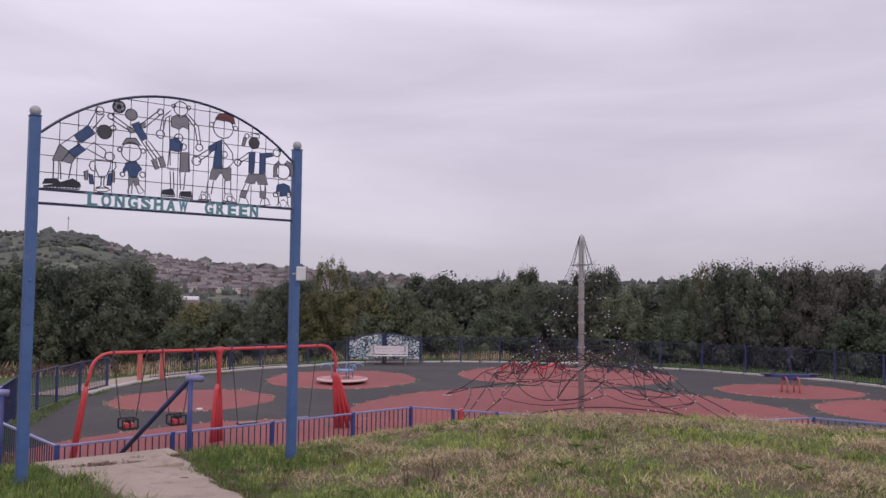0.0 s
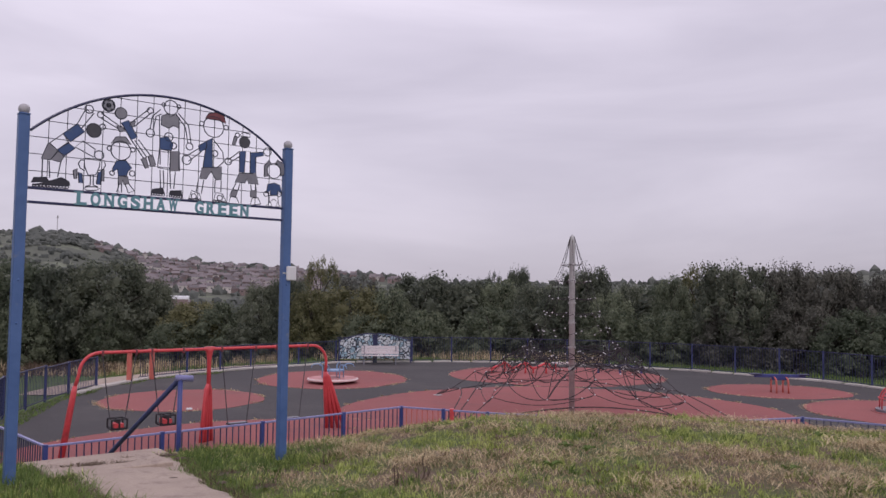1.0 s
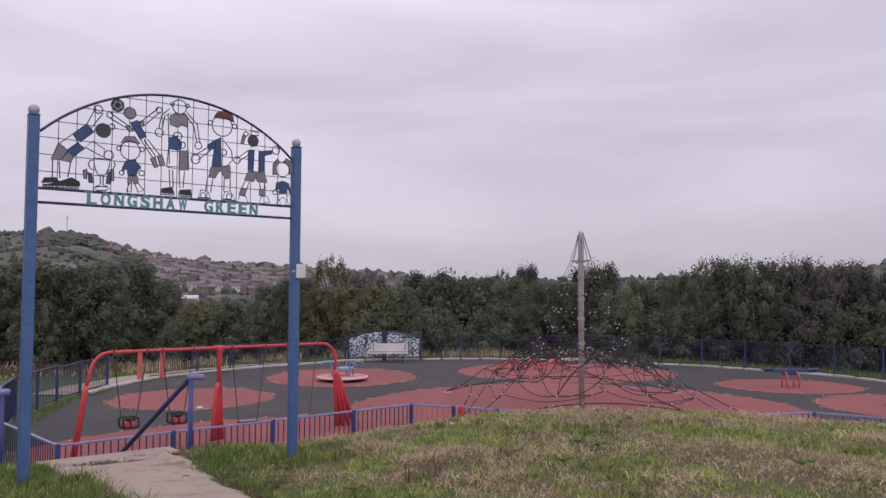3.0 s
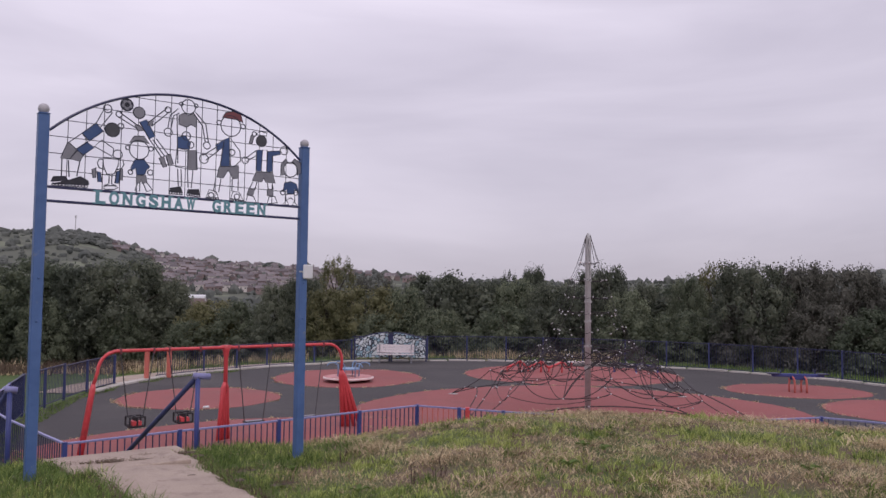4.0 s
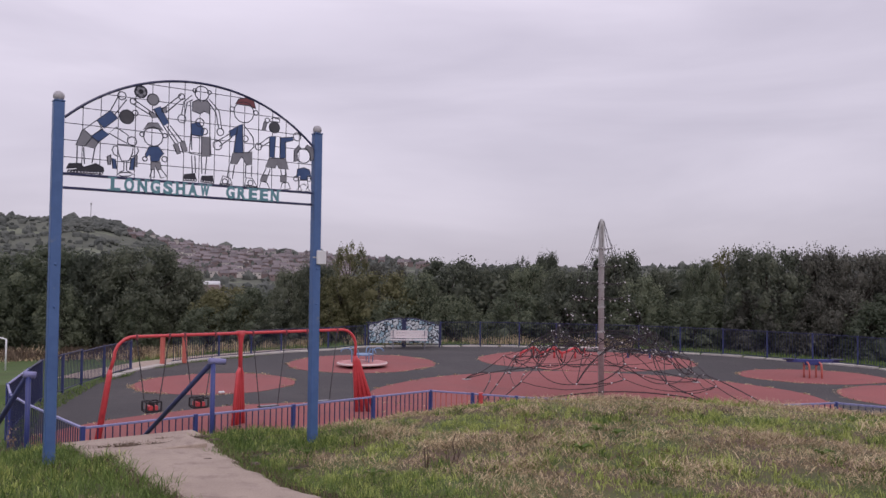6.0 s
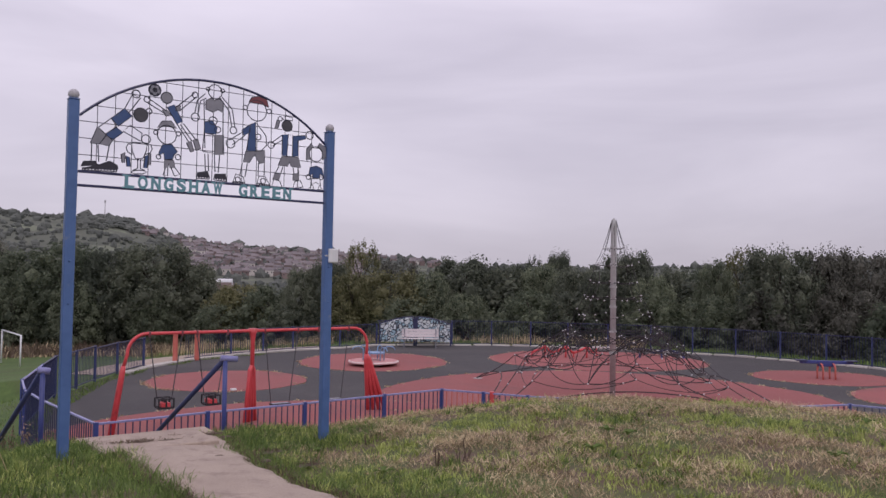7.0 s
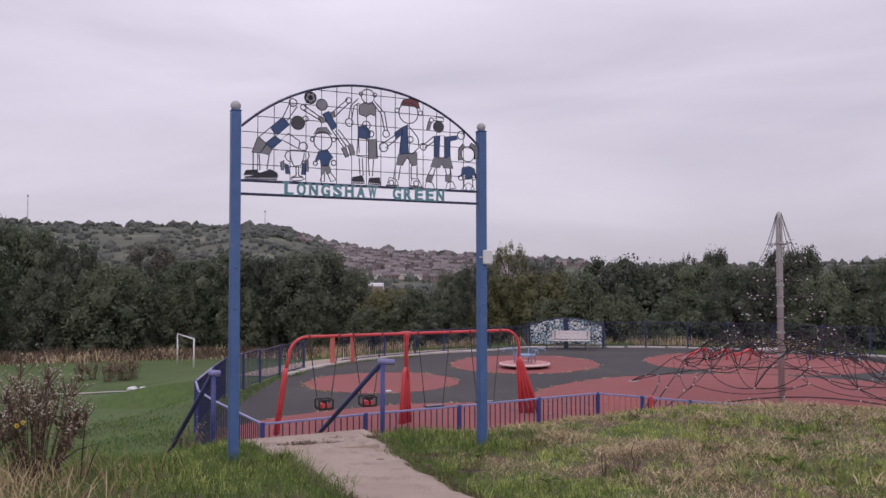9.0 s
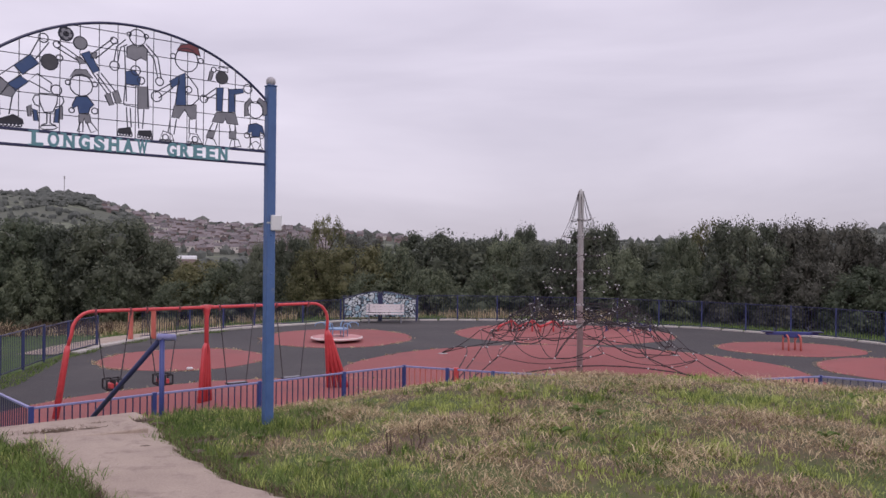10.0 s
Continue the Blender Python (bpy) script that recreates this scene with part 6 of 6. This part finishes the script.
# rough grass beyond the arch, down the slope
x, y = scatter(100000, -12, -2.2, 2.4, 14, lambda x, y: clear(x, y) & (ripple(x, y, 0.8, 0.5) > gr.uniform(-1.0, 0.4, x.shape)))
n = len(x)
blades("rough_grass", x, y, gr.uniform(0.05, 0.17, n), gr.uniform(0.005, 0.012, n), gr.uniform(0.3, 0.97, n), LUSH, "rough green grass on the slope beside the arch")
# short field grass further down the slope
x, y = scatter(130000, -24, -5, 6, 24, lambda x, y: clear(x, y) & (gr.random(x.shape) < np.clip(2.3 - np.hypot(x, y) / 12, 0, 1)) & (ripple(x, y, 0.9, 0.8) > gr.uniform(-1.2, 0.5, x.shape)) & (x < -0.55 * y + 0.5))
n = len(x)
blades("field_grass", x, y, gr.uniform(0.05, 0.12, n), gr.uniform(0.012, 0.028, n), gr.uniform(0.3, 0.95, n), LUSH, "short green grass of the sloping field")
# pale dead stalks in the corner
x, y = scatter(17000, -7, -3.2, 2.2, 5.4, lambda x, y: clear(x, y) & (gr.random(x.shape) < np.exp(-((x + 4.75) ** 2 + (y - 3.95) ** 2) / 0.55) * 0.55))
n = len(x)
blades("straw_tufts", x, y, gr.uniform(0.12, 0.42, n), gr.uniform(0.004, 0.011, n), gr.uniform(0.35, 0.99, n), STRAW, "tangled pale dead grass stalks")
# moss and grass creeping over the pad edges and the kerb
xs, ys = [], []
for outline, amount in zip(PADS[:7], (1500, 1300, 600, 1000, 1000, 1700, 1600)):
    idx = gr.integers(0, len(outline), amount)
    pts = np.array(outline)[idx] + gr.normal(0, 0.09, (amount, 2))
    ok = ripple(pts[:, 0], pts[:, 1], 0.5, 1.1) > 0.05
    xs.append(pts[ok, 0])
    ys.append(pts[ok, 1])
x, y = np.concatenate(xs), np.concatenate(ys)
n = len(x)
blades("moss_tufts", x, y, gr.uniform(0.02, 0.07, n), gr.uniform(0.02, 0.05, n), gr.uniform(0.3, 0.9, n), HAY, "mossy growth along the edges of the rubber pads", 0.085)
x, y = gr.uniform(-14, 21, 110000), gr.uniform(16, 48, 110000)
d = edge_distance(x, y)
ok = (d > 0.3) & (d < 4.5) & (y > 18) & ((x > 0) | (y > 31)) & ((x > -3) | (d > 1.9))
x, y = x[ok], y[ok]
n = len(x)
blades("verge_grass", x, y, gr.uniform(0.08, 0.3, n), gr.uniform(0.012, 0.03, n), gr.uniform(0.2, 0.9, n), LUSH, "rough green grass behind the playground fence")
ok = (ripple(x, y, 1.2, 0.9) > 0.25) & (y > 30) & (x < 9)
x, y = x[ok][:6000], y[ok][:6000]
n = len(x)
blades("verge_straw", x, y, gr.uniform(0.3, 0.75, n), gr.uniform(0.012, 0.03, n), gr.uniform(0.1, 0.6, n), HAY, "tall dry stalks behind the playground fence")
# grass line on the inner left edge of the playground
x, y = gr.uniform(-13, -6, 60000), gr.uniform(12, 36, 60000)
d = edge_distance(x, y)
ok = (d < -0.02) & (d > -0.9 * (0.6 + 0.5 * ripple(x, y, 1.1, 0.2)))
x, y = x[ok], y[ok]
n = len(x)
blades("edge_grass", x, y, gr.uniform(0.03, 0.12, n), gr.uniform(0.012, 0.03, n), gr.uniform(0.3, 0.9, n), LUSH, "grass creeping over the playground edge", 0.085)
# tall brown growth at the foot of the wood beyond the field
a = np.radians(gr.uniform(-50, -12, 22000))
r = np.interp(np.degrees(a), [-50, -24, -12], [71, 66, 56]) + gr.normal(0, 1.6, 22000)
x, y = -0.25 + r * np.sin(a), -1 + r * np.cos(a)
n = len(x)
blades("field_edge_weeds", x, y, gr.uniform(0.2, 0.75, n) * (1.2 + 0.8 * ripple(x, y, 1.7, 0.6)), gr.uniform(0.04, 0.1, n), gr.uniform(0.2, 0.9, n), BROWN_WEED, "tall brown weeds at the edge of the field")
pick = gr.random(n) < 0.25
x, y = x[pick], y[pick] - 1.2
n = len(x)
blades("field_edge_grass", x, y, gr.uniform(0.25, 0.7, n) * (1.1 + 0.8 * ripple(x, y, 2.3, 1.6)), gr.uniform(0.04, 0.1, n), gr.uniform(0.2, 0.9, n), HAY, "pale dry grass in front of the field edge weeds")


# ---- dry ragwort and other weeds ----
def weed(x, y, tall, wide, stems, heads, leafy, label, seed, leaf_size=1.0):
    rg = random.Random(seed)
    ob = thing("weed", pose(x, y, height(x, y)), label, "weed", "dry weeds on the slope")
    for i in range(stems):
        a, r = rg.uniform(0, 6.283), wide * math.sqrt(rg.random())
        b = Vector((0.35 * r * math.cos(a), 0.35 * r * math.sin(a), -0.03))
        top = Vector((r * math.cos(a), r * math.sin(a), tall * rg.uniform(0.62, 1.08) * (1 - 0.42 * (r / wide) ** 2)))
        m = b.lerp(top, 0.5) + Vector((rg.uniform(-0.04, 0.04), rg.uniform(-0.04, 0.04), 0.05))
        stem = part("stem", Builder().tube([b, m, top], [0.005, 0.004, 0.002], 5), WEED_STEM, ob)
        if leafy:
            leaf = Builder()
            for j in range(38):
                q = b.lerp(m, rg.random() * 2) if rg.random() < 0.5 else m.lerp(top, rg.random())
                d = Vector((rg.uniform(-1, 1), rg.uniform(-1, 1), rg.uniform(-0.8, 0.4))).normalized() * rg.uniform(0.025, 0.075) * leaf_size
                w = d.cross(Vector((0, 0, 1))).normalized() * 0.009 * leaf_size
                k = leaf.add([q, q + d * 0.5 + w, q + d, q + d * 0.5 - w])
                leaf.face((k, k + 1, k + 2, k + 3))
            tagged(part("leaves", leaf, WEED_LEAF, stem), kind="stuff")
        if heads:
            tuft = Builder()
            for j in range(heads):
                d = Vector((rg.gauss(0, 0.055), rg.gauss(0, 0.055), rg.uniform(-0.05, 0.07)))
                tuft.tube([top - Vector((0, 0, 0.12)), top + d], 0.0025, 4, 1)
                tuft.ball(top + d, rg.uniform(0.006, 0.0105), 0, 6, 0.8)
            tagged(part("seed_head", tuft, [WEED_HEAD, WEED_STEM], stem), kind="stuff")
    return ob


ragwort = weed(-4.74, 4.6, 0.9, 0.37, 52, 9, True, "clump of dry brown ragwort with fluffy seed heads", 4)
flower = Builder()
for dx, dy, dz in ((0.05, -0.25, 0.48), (0.08, -0.22, 0.5)):
    for k in range(6):
        flower.ball((dx + 0.015 * math.cos(k), dy, dz + 0.012 * math.sin(k)), 0.007, 0, 6)
part("flower", flower, YELLOW, ragwort, "small yellow flowers")
weed(-5.0, 4.1, 0.7, 0.35, 14, 5, True, "low clump of dry brown weeds", 6)
weed(-5.92, 8.96, 0.85, 0.22, 20, 0, True, "reddish brown dry dock stalks near the steps", 7)
weed(-7.6, 8.2, 0.3, 0.3, 12, 0, True, "low reddish brown withered weeds", 9)
for x, y, h in ((-0.49, 5.42, 0.26), (-0.31, 5.43, 0.2), (-0.26, 5.5, 0.24), (-1.2, 6.6, 0.2)):
    weed(x, y, h, 0.03, 3, 0, False, "thin dead stalk standing in the mown grass", int(h * 100))
for x, y in ((-27.1, 35.5), (-26.9, 36.3), (-24.9, 34.6), (-25.0, 35.9), (-25.1, 37.2), (-24.4, 35.5), (-26.2, 37.0)):
    weed(x, y, 1.25, 0.45, 20, 0, True, "dark dead dock stalks on the field", int(-x * 10), 2.2)


def dock(x, y, seed):
    rg = random.Random(seed)
    ob = thing("dock_plant", pose(x, y, height(x, y) + 0.03), "broad pale green dock leaves in the mown grass", "weed", "dock plants on the bank")
    for i in range(5):
        a, long, wide = rg.uniform(0, 6.283), rg.uniform(0.05, 0.1), rg.uniform(0.016, 0.026)
        b = Builder()
        for j in range(6):
            f = j / 5
            w = wide * math.sin(math.pi * (0.08 + 0.9 * f))
            z = 0.035 * math.sin(f * 2.2)
            b.add([(long * f, -w, z + 0.012), (long * f, 0, z), (long * f, w, z + 0.012)])
        for j in range(5):
            k = 3 * j
            b.face((k, k + 1, k + 4, k + 3))
            b.face((k + 1, k + 2, k + 5, k + 4))
        part("leaf", b, LUSH, ob, at=pose(0, 0, 0, 0, 0, math.degrees(a)))


for i, (x, y) in enumerate(((1.0, 6.35), (1.15, 6.2), (0.75, 5.6), (-0.9, 5.2), (3.6, 7.0), (2.6, 5.4), (-1.6, 6.3))):
    dock(x, y, i)
branch = thing("fallen_branch", pose(-4.4, 4.45, height(-4.4, 4.45)), "bare dark forked twig leaning in the grass", "twig")
part("stem", Builder().tube([(-0.12, 0, -0.02), (-0.05, 0.03, 0.14), (0.1, 0.06, 0.25), (0.26, 0.08, 0.3)], [0.008, 0.007, 0.005, 0.002], 6), BARK, branch)
part("twig", Builder().tube([(0.1, 0.1, 0.0), (0.12, 0.1, 0.3), (0.14, 0.12, 0.62)], [0.006, 0.005, 0.002], 6), BARK, branch)
part("twig", Builder().tube([(0.2, 0.0, 0.0), (0.25, 0.03, 0.2), (0.3, 0.05, 0.33)], [0.006, 0.004, 0.002], 6), BARK, branch)
